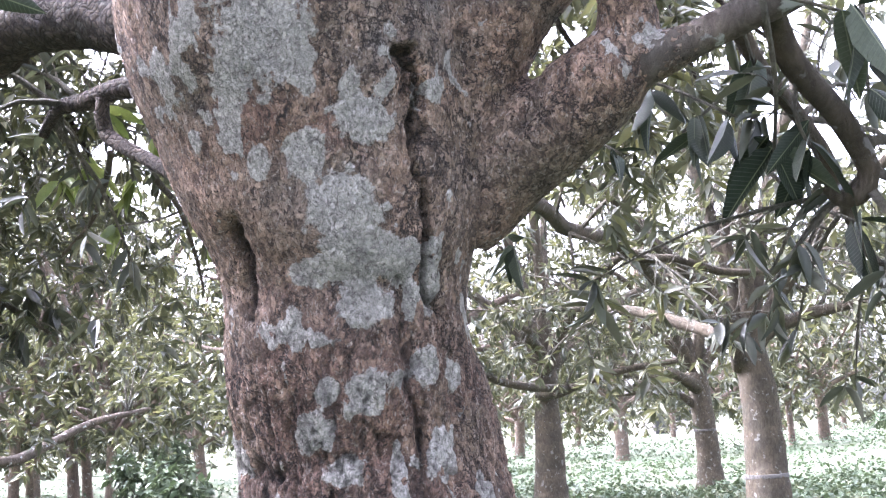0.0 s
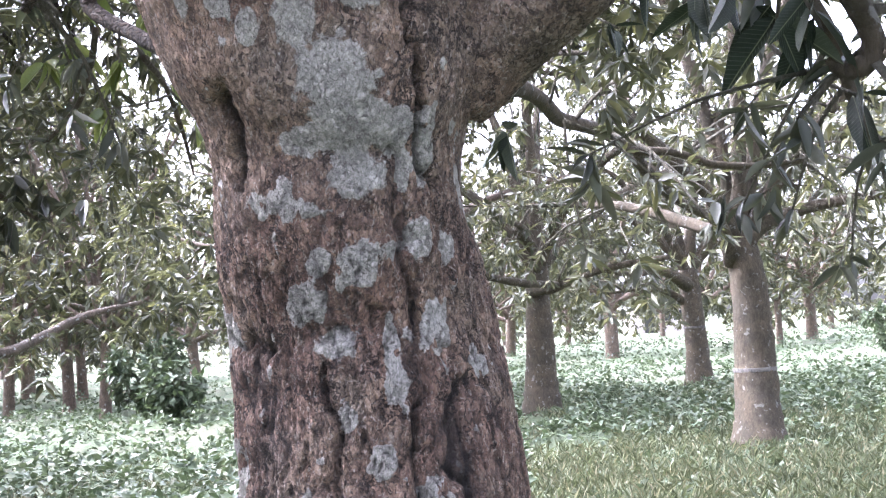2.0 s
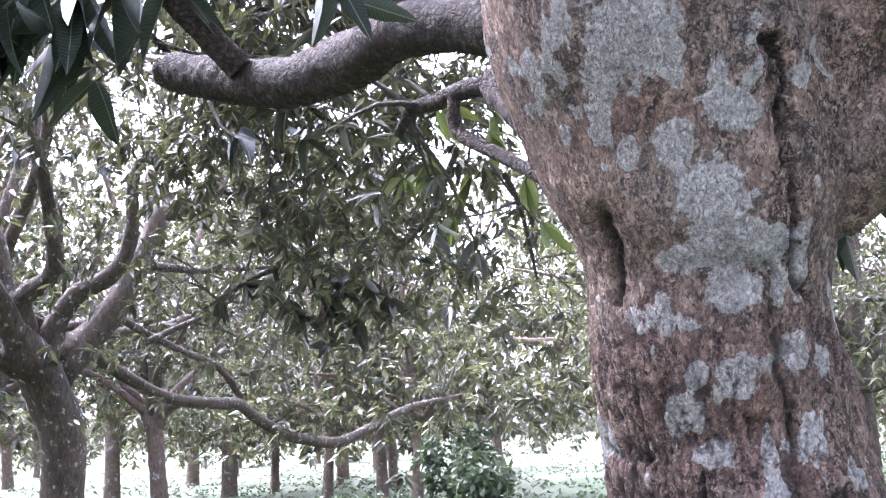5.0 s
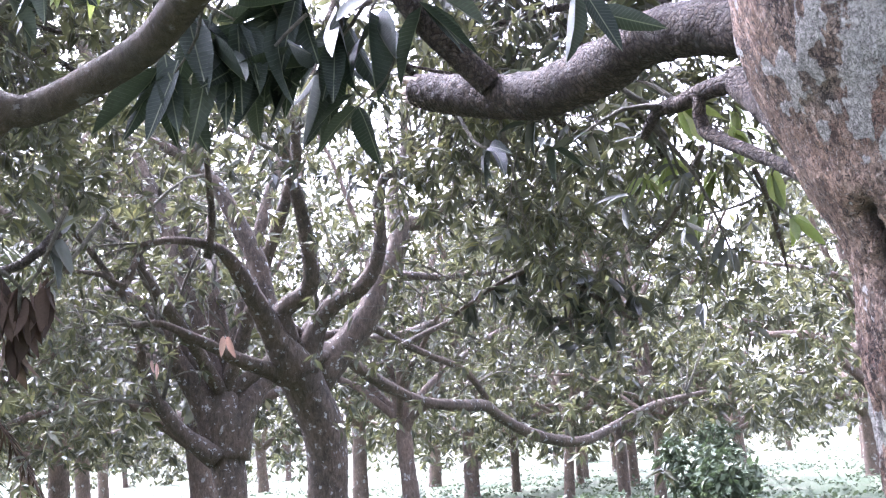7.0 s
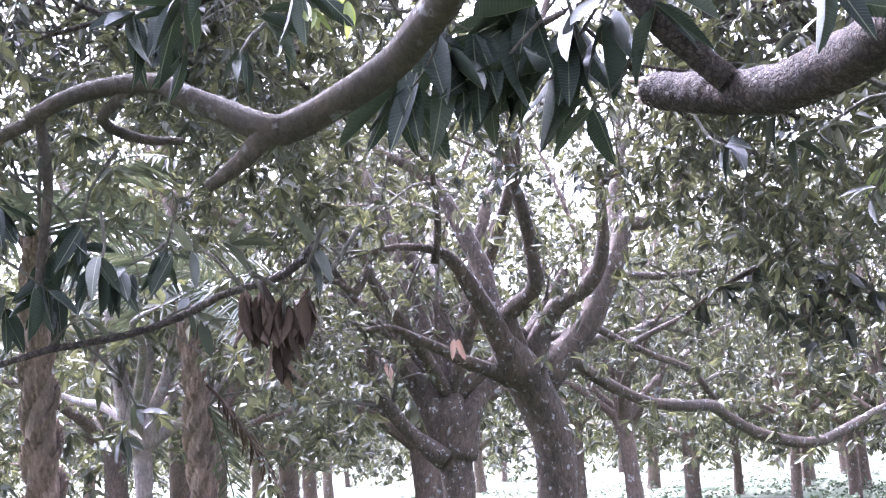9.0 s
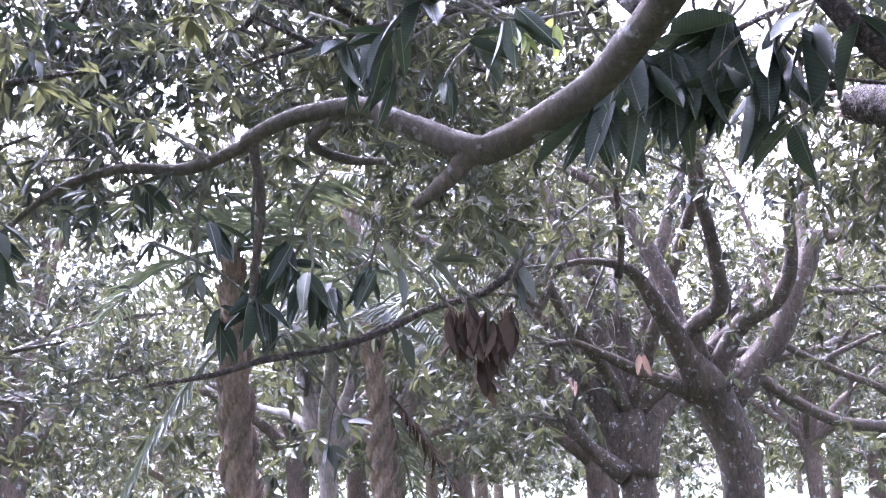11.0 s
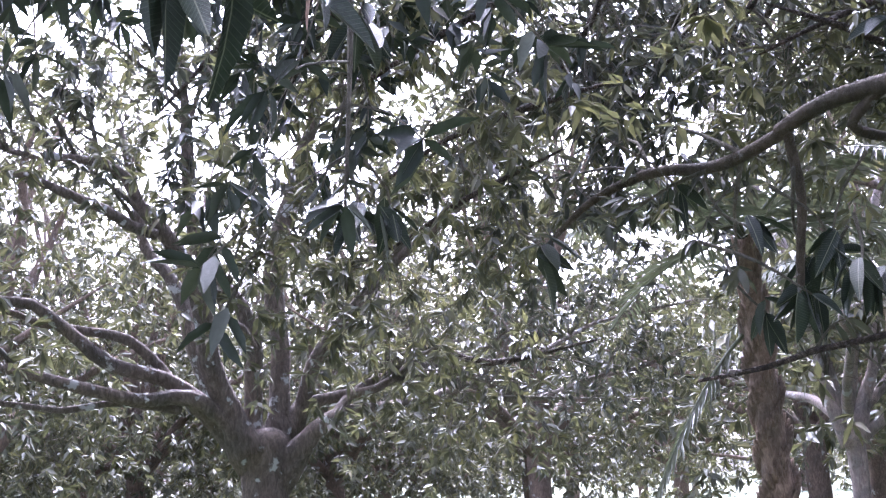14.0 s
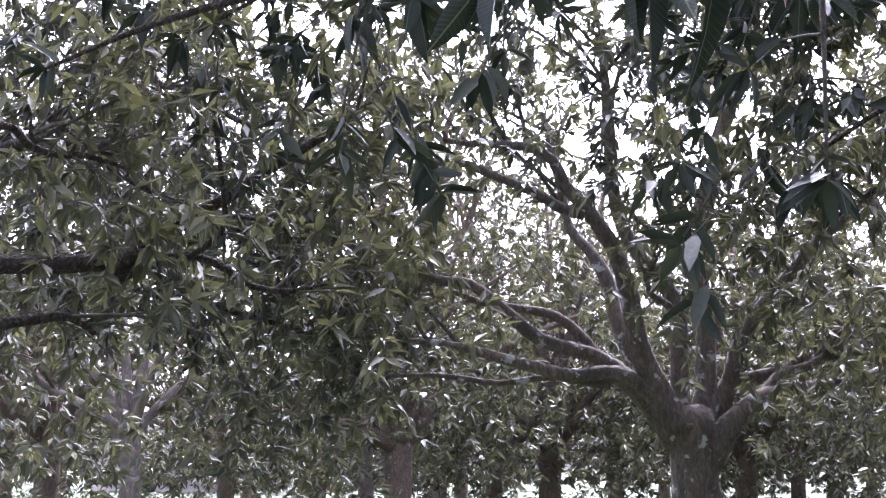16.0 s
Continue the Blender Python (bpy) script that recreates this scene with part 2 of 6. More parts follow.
    nb = bump(n, l, long, 0.9, -0.022, nb)
    l.new(bump(n, l, crusted, 0.6, 0.007, nb), b.inputs["Normal"])
    return m


BARK_MAIN = trunk_bark()
BARK_LIMB = bark_material("limb_bark", (0.020, 0.016, 0.013), (0.070, 0.058, 0.047), (0.165, 0.142, 0.118), patches=0.15, spot_scale=16.0, plates=42.0)
BARK_DARK = bark_material("spotted_bark", (0.038, 0.032, 0.025), (0.094, 0.080, 0.062), (0.18, 0.156, 0.125), patches=0.7, spot_scale=19.0)
BARK_GREY = bark_material("grey_spotted_bark", (0.050, 0.045, 0.037), (0.125, 0.112, 0.094), (0.235, 0.215, 0.185), patches=1.0, spot_scale=9.0)
BARK_FAR = bark_material("orchard_bark", (0.060, 0.049, 0.039), (0.135, 0.110, 0.087), (0.23, 0.195, 0.158), patches=0.6)
BARK_PALE = bark_material("pale_bark", (0.12, 0.11, 0.10), (0.26, 0.24, 0.22), (0.40, 0.38, 0.35), patches=0.8)
BARK_BROWN = bark_material("brown_orchard_bark", (0.034, 0.029, 0.020), (0.072, 0.063, 0.044), (0.118, 0.106, 0.080), patches=0.3, spot_scale=14.0)
TWIG = bark_material("twig_bark", (0.05, 0.05, 0.04), (0.11, 0.11, 0.085), (0.19, 0.18, 0.15))
LEAF = leaf_material("mango_leaf", [(0.0, (0.036, 0.041, 0.027)), (0.5, (0.064, 0.069, 0.043)), (0.85, (0.102, 0.105, 0.056)), (1.0, (0.17, 0.16, 0.07))], 0.5, (0.165, 0.165, 0.055), 0.24, 0.4)
# darker copy of LEAF: half of the crown's shade put into its colour
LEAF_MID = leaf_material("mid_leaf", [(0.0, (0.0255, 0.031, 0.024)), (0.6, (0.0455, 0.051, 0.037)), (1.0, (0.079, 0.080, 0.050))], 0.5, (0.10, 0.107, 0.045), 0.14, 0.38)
# darkest copy of LEAF: shade inside the crown put into its colour
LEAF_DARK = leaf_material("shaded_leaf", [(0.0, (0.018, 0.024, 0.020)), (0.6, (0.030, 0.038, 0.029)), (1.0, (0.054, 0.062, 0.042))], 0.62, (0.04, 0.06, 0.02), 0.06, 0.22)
# near leaves against the sky: their backlit shade put into the colour
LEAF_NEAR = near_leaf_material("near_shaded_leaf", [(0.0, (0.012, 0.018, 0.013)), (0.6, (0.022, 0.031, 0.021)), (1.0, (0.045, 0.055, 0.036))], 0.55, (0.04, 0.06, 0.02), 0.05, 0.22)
LEAF_YOUNG = leaf_material("young_leaf", [(0.0, (0.10, 0.14, 0.035)), (0.6, (0.16, 0.20, 0.055)), (1.0, (0.25, 0.27, 0.09))], 0.45, (0.26, 0.30, 0.06), 0.34)
LEAF_DEAD = leaf_material("dead_leaf", [(0.0, (0.022, 0.015, 0.010)), (0.6, (0.052, 0.036, 0.025)), (1.0, (0.095, 0.068, 0.048))], 0.85, (0.15, 0.09, 0.05), 0.08, 0.15)
LEAF_PINK = leaf_material("withered_leaf", [(0.0, (0.27, 0.165, 0.13)), (1.0, (0.38, 0.25, 0.20))], 0.65, (0.30, 0.18, 0.13), 0.15)
WEED = leaf_material("weed_leaf", [(0.0, (0.038, 0.058, 0.031)), (0.6, (0.070, 0.096, 0.053)), (1.0, (0.125, 0.15, 0.088))], 0.5, (0.14, 0.19, 0.07), 0.18, 0.4)
GRASS = leaf_material("grass_blade", [(0.0, (0.056, 0.074, 0.040)), (0.6, (0.104, 0.120, 0.068)), (1.0, (0.235, 0.215, 0.14))], 0.55, (0.19, 0.22, 0.08), 0.2, 0.35)
FROND = leaf_material("palm_frond", [(0.0, (0.048, 0.060, 0.036)), (1.0, (0.105, 0.118, 0.072))], 0.45, (0.12, 0.14, 0.06), 0.15)


def plain(name, col, rough=0.8, vary=0.35, scale=9.0):
    m, n, l, b = material(name)
    lo, hi = tuple(c * (1 - vary) for c in col), tuple(min(1, c * (1 + vary)) for c in col)
    v = noise_at(n, l, scale, 7, 0.65)
    l.new(ramp(n, l, v, [(0.3, lo), (0.7, hi)]), b.inputs["Base Color"])
    b.inputs["Roughness"].default_value = rough
    l.new(bump(n, l, v, 0.4, 0.01), b.inputs["Normal"])
    return m


PAINT = plain("faded_paint", (0.088, 0.081, 0.073), 0.92, 0.6, 26)
CUT_WOOD = plain("cut_wood", (0.26, 0.20, 0.16), 0.85, 0.4, 40)
SHED_WALL = plain("weathered_render", (0.40, 0.35, 0.33), 0.85, 0.2, 3)
SHED_ROOF = plain("sheet_roof", (0.30, 0.31, 0.33), 0.5, 0.2, 2)
DARK_HOLE = plain("dark_opening", (0.03, 0.03, 0.03), 0.9, 0.2)


def ground_material():
    m, n, l, b = material("orchard_ground")
    big, small = noise_at(n, l, 0.35, 5), noise_at(n, l, 9.0, 8, 0.7)
    soil = ramp(n, l, small, [(0.3, (0.055, 0.046, 0.032)), (0.7, (0.14, 0.12, 0.083))])
    turf = ramp(n, l, small, [(0.3, (0.028, 0.048, 0.020)), (0.7, (0.085, 0.115, 0.050))])
    l.new(blend(n, l, ramp(n, l, big, [(0.4, (0.5,) * 3), (0.55, (0.97,) * 3)]), soil, turf), b.inputs["Base Color"])
    b.inputs["Roughness"].default_value = 0.95
    l.new(bump(n, l, small, 0.8, 0.05), b.inputs["Normal"])
    return m


GROUND = ground_material()

# ---- tools for shapes ----
rng = np.random.default_rng(7)


def hash01(i, j, k, seed=0):
    h = (i.astype(np.int64) * 73856093) ^ (j.astype(np.int64) * 19349663) ^ (k.astype(np.int64) * 83492791) ^ (seed * 2654435761)
    h = (h ^ (h >> 13)) * 1274126177 & 0x7FFFFFFF
    h = (h ^ (h >> 15)) * 668265263 & 0x7FFFFFFF
    return (h & 0xFFFF) / 65535.0


def value_noise(p, seed=0):
    """Smooth noise, 0 to 1, at an array of points."""
    c = np.floor(p).astype(np.int64)
    f = p - c
    f = f * f * (3 - 2 * f)
    out = 0
    for a in (0, 1):
        for b in (0, 1):
            for d in (0, 1):
                w = (f[:, 0] if a else 1 - f[:, 0]) * (f[:, 1] if b else 1 - f[:, 1]) * (f[:, 2] if d else 1 - f[:, 2])
                out = out + w * hash01(c[:, 0] + a, c[:, 1] + b, c[:, 2] + d, seed)
    return out


def fractal(p, octaves=4, seed=0):
    out, amp, total = 0, 1.0, 0.0
    for o in range(octaves):
        out, total = out + amp * value_noise(p * 2**o + 17.3 * o, seed + o), total + amp
        amp *= 0.55
    return out / total


def cells(p, seed=0):
    """Distances to the nearest and second nearest of scattered seeds, and the nearest one's own random number."""
    c = np.floor(p).astype(np.int64)
    f1, f2, own = np.full(len(p), 9.0), np.full(len(p), 9.0), np.zeros(len(p))
    for a in (-1, 0, 1):
        for b in (-1, 0, 1):
            for d in (-1, 0, 1):
                q = c + (a, b, d)
                s = np.stack([hash01(q[:, 0], q[:, 1], q[:, 2], seed + k) for k in (1, 2, 3)], 1) + q
                dist = np.linalg.norm(p - s, axis=1)
                near = dist < f1
                f2 = np.where(near, f1, np.minimum(f2, dist))
                own = np.where(near, hash01(q[:, 0], q[:, 1], q[:, 2], seed + 9), own)
                f1 = np.minimum(f1, dist)
    return f1, f2, own


def mesh_of(name, verts, faces, mat, smooth=True):
    """A mesh from arrays; faces: arrays of triangles or quads."""
    me = bpy.data.meshes.new(name)
    verts = np.asarray(verts, dtype=np.float32)
    faces = [np.asarray(f, dtype=np.int32) for f in faces if len(f)]
    idx = np.concatenate([f.ravel() for f in faces])
    sizes = np.concatenate([np.full(len(f), f.shape[1], dtype=np.int32) for f in faces])
    me.vertices.add(len(verts))
    me.vertices.foreach_set("co", verts.ravel())
    me.loops.add(len(idx))
    me.loops.foreach_set("vertex_index", idx)
    me.polygons.add(len(sizes))
    me.polygons.foreach_set("loop_start", np.concatenate([[0], np.cumsum(sizes)[:-1]]).astype(np.int32))
    me.polygons.foreach_set("use_smooth", np.full(len(sizes), smooth))
    me.update(calc_edges=True)
    me.materials.append(mat)
    return me


def part(name, me, parent, label="", kind=""):
    ob = new(name, me)
    ob.parent = parent
    return tagged(ob, label, kind=kind)


def thing(name, label, category, at=(0, 0, 0), group="", kind=""):
    ob = new(name)
    ob.location = at
    return tagged(ob, label, category, group, kind)


def spline(points, step):
    """A smooth line through rows of x, y, z, radius, resampled at about the given step."""
    p = np.asarray(points, dtype=float)
    p = np.vstack([2 * p[0] - p[1], p, 2 * p[-1] - p[-2]])
    out = []
    for i in range(1, len(p) - 2):
        k = max(2, int(np.ceil(np.linalg.norm(p[i + 1, :3] - p[i, :3]) / step)))
        u = (np.arange(k) / k)[:, None]
        a, b, c, d = p[i - 1], p[i], p[i + 1], p[i + 2]
        out.append(0.5 * (2 * b + (c - a) * u + (2 * a - 5 * b + 4 * c - d) * u**2 + (3 * b - a - 3 * c + d) * u**3))
    out.append(p[-2][None])
    return np.vstack(out)


def tube(points, sides=10, step=0.12, rough=0.06, seed=0, lumps=1.5):
    """A limb round a smooth line, uneven, closed at both ends. Returns vertices, quads and end triangles."""
    s = spline(points, step)
    c, r = s[:, :3], np.maximum(s[:, 3], 0.002)
    t = np.gradient(c, axis=0)
    t /= np.linalg.norm(t, axis=1)[:, None] + 1e-9
    side = np.cross(t[0], (0.31, 0.87, 0.38))
    side /= np.linalg.norm(side)
    ang = np.arange(sides) * 2 * np.pi / sides
    rings = []
    for i in range(len(c)):
        side = side - t[i] * np.dot(side, t[i])
        side /= np.linalg.norm(side) + 1e-9
        up = np.cross(t[i], side)
        rings.append(c[i] + r[i] * (np.cos(ang)[:, None] * side + np.sin(ang)[:, None] * up))
    v = np.concatenate(rings)
    if rough:
        axis = np.repeat(c, sides, axis=0)
        rr = np.repeat(r, sides)[:, None]
        n1 = fractal(v / (rr * lumps + 0.02) + seed * 5.1, 3, seed)[:, None]
        v = axis + (v - axis) * (1 + rough * 2.6 * (n1 - 0.5))
    m = len(c)
    i, j = np.meshgrid(np.arange(m - 1), np.arange(sides), indexing="ij")
    a, b = i * sides + j, i * sides + (j + 1) % sides
    quads = np.stack([a, b, b + sides, a + sides], -1).reshape(-1, 4)
    v = np.vstack([v, c[0], c[-1]])
    j = np.arange(sides)
    k = (j + 1) % sides
    ends = np.vstack([np.stack([k, j, np.full(sides, m * sides)], 1), np.stack([(m - 1) * sides + j, (m - 1) * sides + k, np.full(sides, m * sides + 1)], 1)])
    return v, quads, ends


def gather(pieces):
    """Joins what tube() returned into one set of arrays."""
    v, q, e, at = [], [], [], 0
    for a, b, c in pieces:
        v.append(a), q.append(b + at), e.append(c + at)
        at += len(a)
    return np.vstack(v), [np.vstack(q), np.vstack(e)]


def blade(rows, droop=0.25, fold=0.12, width=0.26):
    """A lance-shaped leaf of length 1 along x, folded at its midrib and drooping: vertices, triangles and quads."""
    shape = {3: (0.0, 0.42, 1.0), 4: (0.0, 0.28, 0.68, 1.0), 6: (0.0, 0.15, 0.38, 0.62, 0.85, 1.0)}[rows]
    v, q, t = [(0, 0, 0)], [], []
    for s in shape[1:-1]:
        w = 0.5 * width * (math.sin(math.pi * s**0.8) ** 0.75)
        z = -droop * s * s
        v += [(s, -w, z + fold * w), (s, 0, z - fold * w), (s, w, z + fold * w)]
    v.append((1, 0, -droop))
    n = len(shape) - 2
    t += [(0, 1, 2), (0, 2, 3)]
    for i in range(n - 1):
        a = 1 + 3 * i
        q += [(a, a + 3, a + 4, a + 1), (a + 1, a + 4, a + 5, a + 2)]
    a = 1 + 3 * (n - 1)
    t += [(a, 3 * n + 1, a + 1), (a + 1, 3 * n + 1, a + 2)]
    return np.array(v, float), np.array(q, int).reshape(-1, 4), np.array(t, int)


FINE, MEDIUM, COARSE = blade(6, 0.30, 0.35, 0.28), blade(4, 0.25, 0.3, 0.29), blade(3, 0.2, 0.3, 0.31)
KITE = (np.array([(0, 0, 0), (0.45, -0.165, 0.03), (1, 0, -0.16), (0.45, 0.165, 0.03)]), np.zeros((0, 4), int), np.array([(0, 1, 2), (0, 2, 3)]))


def unit(a):
    return a / (np.linalg.norm(a, axis=-1, keepdims=True) + 1e-9)


def whorls(tips, ways, gen, template, count, size, hang=0.12, spread=1.0, forward=0.2, slim=1.0):
    """Leaves in whorls round the tips of twigs: one set of arrays."""
    tips, ways = np.asarray(tips, float), unit(np.asarray(ways, float))
    n = gen.integers(count[0], count[1] + 1, len(tips))
    at, way = np.repeat(tips, n, 0), np.repeat(ways, n, 0)
    k = len(at)
    d = unit(gen.normal(size=(k, 3)))
    d = unit(d - way * np.sum(d * way, 1)[:, None])
    d = unit(spread * d + way * (forward + 0.5 * gen.random((k, 1))) + np.array((0, 0, -1.0)) * hang * gen.random((k, 1)) * 2)
    up = unit(np.array((0, 0, 1.0)) + gen.normal(size=(k, 3)) * 0.5)
    side = unit(np.cross(up, d))
    top = np.cross(d, side)
    ln = (size[0] + (size[1] - size[0]) * gen.random(k))[:, None, None]
    at = at - way * (gen.random((k, 1)) ** 2) * size[1] * 0.5
    tv, tq, tt = template
    bend = (0.4 + 1.3 * gen.random(k))[:, None, None]
    wide = (0.85 + 0.3 * gen.random(k))[:, None, None] * slim
    v = at[:, None] + ln * (tv[None, :, :1] * d[:, None] + wide * tv[None, :, 1:2] * side[:, None] + bend * tv[None, :, 2:] * top[:, None])
    off = (np.arange(k) * len(tv))[:, None, None]
    return v.reshape(-1, 3), (tq[None] + off).reshape(-1, 4) if len(tq) else np.zeros((0, 4), int), (tt[None] + off).reshape(-1, 3)


def twigs_along(limb, gen, count, length, start=0.3, droop=0.15, rise=0.35):
    """Side shoots from a limb: rows for tube(), and their tips with directions."""
    s = spline(limb, 0.15)
    c, r = s[:, :3], s[:, 3]
    t = unit(np.gradient(c, axis=0))
    out, tips, ways = [], [], []
    for _ in range(count):
        i = int((start + (1 - start) * gen.random() ** 0.8) * (len(c) - 1))
        d = unit(gen.normal(size=3))
        d = unit(d - t[i] * np.dot(d, t[i]) + 0.6 * t[i] + (0, 0, rise))
        ln = length[0] + (length[1] - length[0]) * gen.random()
        r0 = min(r[i] * 0.6, 0.012 + 0.012 * ln)
        bend = unit(gen.normal(size=3)) * 0.18
        p1 = c[i] + d * ln * 0.5 + bend * ln * 0.4
        p2 = c[i] + d * ln + np.array((0, 0, -droop * ln)) + bend * ln * 0.2
        out.append([(*c[i], r0), (*p1, r0 * 0.65), (*p2, max(0.003, r0 * 0.35))])
        tips.append(p2), ways.append(p2 - p1)
    return out, tips, ways


def foliage(limbs, gen, per_limb, length, sub, sub_length, start=0.3, rise=0.3, droop=0.2):
    """Shoots of two orders on the limbs given. Returns the shoots, and tips and directions for leaves."""
    shoots, tips, ways = [], [], []
    for limb in limbs:
        a, t1, w1 = twigs_along(limb, gen, per_limb, length, start, droop, rise)
        end = np.asarray(limb[-1][:3]) - np.asarray(limb[-2][:3])
        tips.append(np.asarray(limb[-1][:3])), ways.append(end)
        shoots += a
        tips += t1
        ways += w1
        for shoot in a:
            b, t2, w2 = twigs_along(shoot, gen, sub, sub_length, 0.3, droop, rise * 0.7)
            shoots += b
            tips += t2
            ways += w2
    return shoots, tips, ways


# ---- ground: one sheet to the horizon ----
def build_ground():
    radii = np.concatenate([[0.0], np.geomspace(0.8, 2500, 90)])
    ang = np.arange(120) * 2 * np.pi / 120
    v = np.array([(r * math.cos(a) - 6, r * math.sin(a) + 12, 0.0) for r in radii[1:] for a in ang])
    v[:, 2] = (fractal(v * (0.5, 0.5, 1), 3, 3) - 0.5) * 0.12 * np.clip(1.2 - np.hypot(v[:, 0], v[:, 1]) / 90, 0, 1)
    m = len(radii) - 1
    i, j = np.meshgrid(np.arange(m - 1), np.arange(120), indexing="ij")
    a, b = i * 120 + j, i * 120 + (j + 1) % 120
    quads = np.stack([a, a + 120, b + 120, b], -1).reshape(-1, 4)
    v = np.vstack([v, (-6, 12, 0)])
    j = np.arange(120)
    cap = np.stack([j, (j + 1) % 120, np.full(120, m * 120)], 1)
    tagged(new("ground", mesh_of("ground", v, [quads, cap], GROUND)), "soil ground under thin turf and weeds", "ground", kind="structure")


build_ground()

# ---- the big lichened tree ----
TRUNK = [(-0.18, 2.77, 0.30, 0.424), (-0.17, 2.91, 0.69, 0.382), (-0.16, 2.97, 1.04, 0.350), (-0.17, 2.99, 1.23, 0.345), (-0.19, 3.00, 1.49, 0.332), (-0.22, 2.91, 1.71, 0.300), (-0.22, 2.90, 1.88, 0.303), (-0.22, 2.87, 2.03, 0.340), (-0.25, 2.85, 2.20, 0.375), (-0.28, 2.82, 2.39, 0.416), (-0.32, 2.78, 2.57, 0.428), (-0.37, 2.74, 2.78, 0.402), (-0.42, 2.67, 3.01, 0.349)]
LIMB_UP = [(-0.07, 2.91, 1.98, 0.170), (0.02, 2.87, 2.18, 0.165), (0.11, 2.82, 2.37, 0.143), (0.20, 2.77, 2.54, 0.150), (0.32, 2.73, 2.70, 0.155), (0.39, 2.72, 2.94, 0.152)]
LIMB_SIDE = [(0.05, 2.90, 2.02, 0.127), (0.17, 2.86, 2.13, 0.133), (0.31, 2.79, 2.22, 0.122), (0.44, 2.73, 2.31, 0.110), (0.50, 2.71, 2.41, 0.078), (0.49, 2.67, 2.52, 0.069), (0.47, 2.61, 2.68, 0.066)]
LIMB_SIDE_FORK = [(0.49, 2.71, 2.33, 0.076), (0.59, 2.67, 2.35, 0.051), (0.68, 2.64, 2.38, 0.042), (0.78, 2.59, 2.41, 0.041), (0.88, 2.54, 2.44, 0.038), (1.02, 2.51, 2.53, 0.035)]
LIMB_CUT = [(-0.28, 2.84, 2.38, 0.089), (-0.46, 2.74, 2.44, 0.085), (-0.64, 2.76, 2.51, 0.080), (-0.82, 2.87, 2.59, 0.077), (-1.02, 3.01, 2.64, 0.081), (-1.26, 3.22, 2.64, 0.087), (-1.52, 3.41, 2.66, 0.083), (-1.80, 3.56, 2.74, 0.078), (-2.04, 3.68, 2.83, 0.073), (-2.12, 3.71, 2.86, 0.064)]
LIMB_BACK = [(-0.37, 2.80, 1.81, 0.089), (-0.47, 2.97, 1.99, 0.066), (-0.53, 3.14, 2.17, 0.059), (-0.65, 3.30, 2.33, 0.055), (-0.77, 3.45, 2.49, 0.050), (-0.86, 3.56, 2.61, 0.049), (-0.89, 3.59, 2.66, 0.037)]


def groove(v, line, width, depth):
    """How deep a furrow along a line cuts at each point."""
    best = np.full(len(v), 9.0)
    s = spline([(*p, 0) for p in line], 0.02)[:, :3]
    for p in s:
        best = np.minimum(best, np.linalg.norm((v - p) * (1, 0.12, 1), axis=1))
    return depth * np.exp(-((best / width) ** 2))


FURROWS = [
    ([(-0.04, 2.50, 2.33), (-0.02, 2.53, 2.21), (-0.00, 2.57, 2.04), (0.00, 2.61, 1.89), (0.01, 2.64, 1.75)], 0.011, 0.045),
    ([(-0.46, 2.66, 1.97), (-0.445, 2.68, 1.88), (-0.43, 2.69, 1.79)], 0.021, 0.05),
    ([(-0.06, 2.61, 1.69), (-0.06, 2.62, 1.56), (-0.06, 2.62, 1.36), (-0.06, 2.66, 1.18), (-0.06, 2.66, 1.0)], 0.020, 0.030),
    ([(-0.46, 2.71, 1.44), (-0.39, 2.67, 1.43)], 0.016, 0.04),
    ([(-0.09, 2.60, 1.83), (-0.08, 2.61, 1.76), (-0.08, 2.61, 1.68)], 0.016, 0.016),
    ([(-0.24, 2.66, 1.36), (-0.25, 2.65, 1.21), (-0.25, 2.64, 1.05)], 0.012, 0.032),
    ([(-0.43, 2.72, 1.41), (-0.42, 2.72, 1.30), (-0.42, 2.72, 1.10)], 0.034, 0.022),
    ([(0.03, 2.71, 1.29), (0.06, 2.70, 1.18), (0.07, 2.69, 1.07)], 0.028, 0.035),
    ([(0.28, 2.58, 2.31), (0.22, 2.59, 2.21), (0.20, 2.60, 2.18)], 0.016, 0.03),
]
# lichen crusts: place on the bark, half width, half height
CRUSTS = [
    ((-0.18, 2.58, 1.97), 0.085, 0.10), ((-0.26, 2.59, 1.87), 0.065, 0.035), ((-0.16, 2.61, 1.80), 0.05, 0.06), ((-0.10, 2.60, 1.89), 0.07, 0.05),
    ((-0.34, 2.52, 2.35), 0.11, 0.12), ((-0.26, 2.52, 2.30), 0.04, 0.06), ((-0.13, 2.55, 2.19), 0.06, 0.055), ((-0.26, 2.57, 2.11), 0.045, 0.05),
    ((-0.37, 2.58, 2.10), 0.03, 0.035), ((-0.01, 2.63, 1.83), 0.02, 0.08), ((-0.17, 2.61, 1.60), 0.04, 0.05), ((-0.25, 2.61, 1.61), 0.028, 0.03),
    ((-0.30, 2.61, 1.52), 0.035, 0.045), ((-0.26, 2.62, 1.51), 0.022, 0.035), ((-0.02, 2.64, 1.65), 0.024, 0.045), ((0.03, 2.66, 1.63), 0.015, 0.045),
    ((-0.22, 2.67, 1.42), 0.045, 0.035), ((-0.10, 2.67, 1.34), 0.028, 0.055), ((-0.02, 2.70, 1.44), 0.022, 0.05), ((-0.32, 2.60, 1.76), 0.02, 0.04), ((-0.14, 2.66, 1.16), 0.03, 0.04),
]
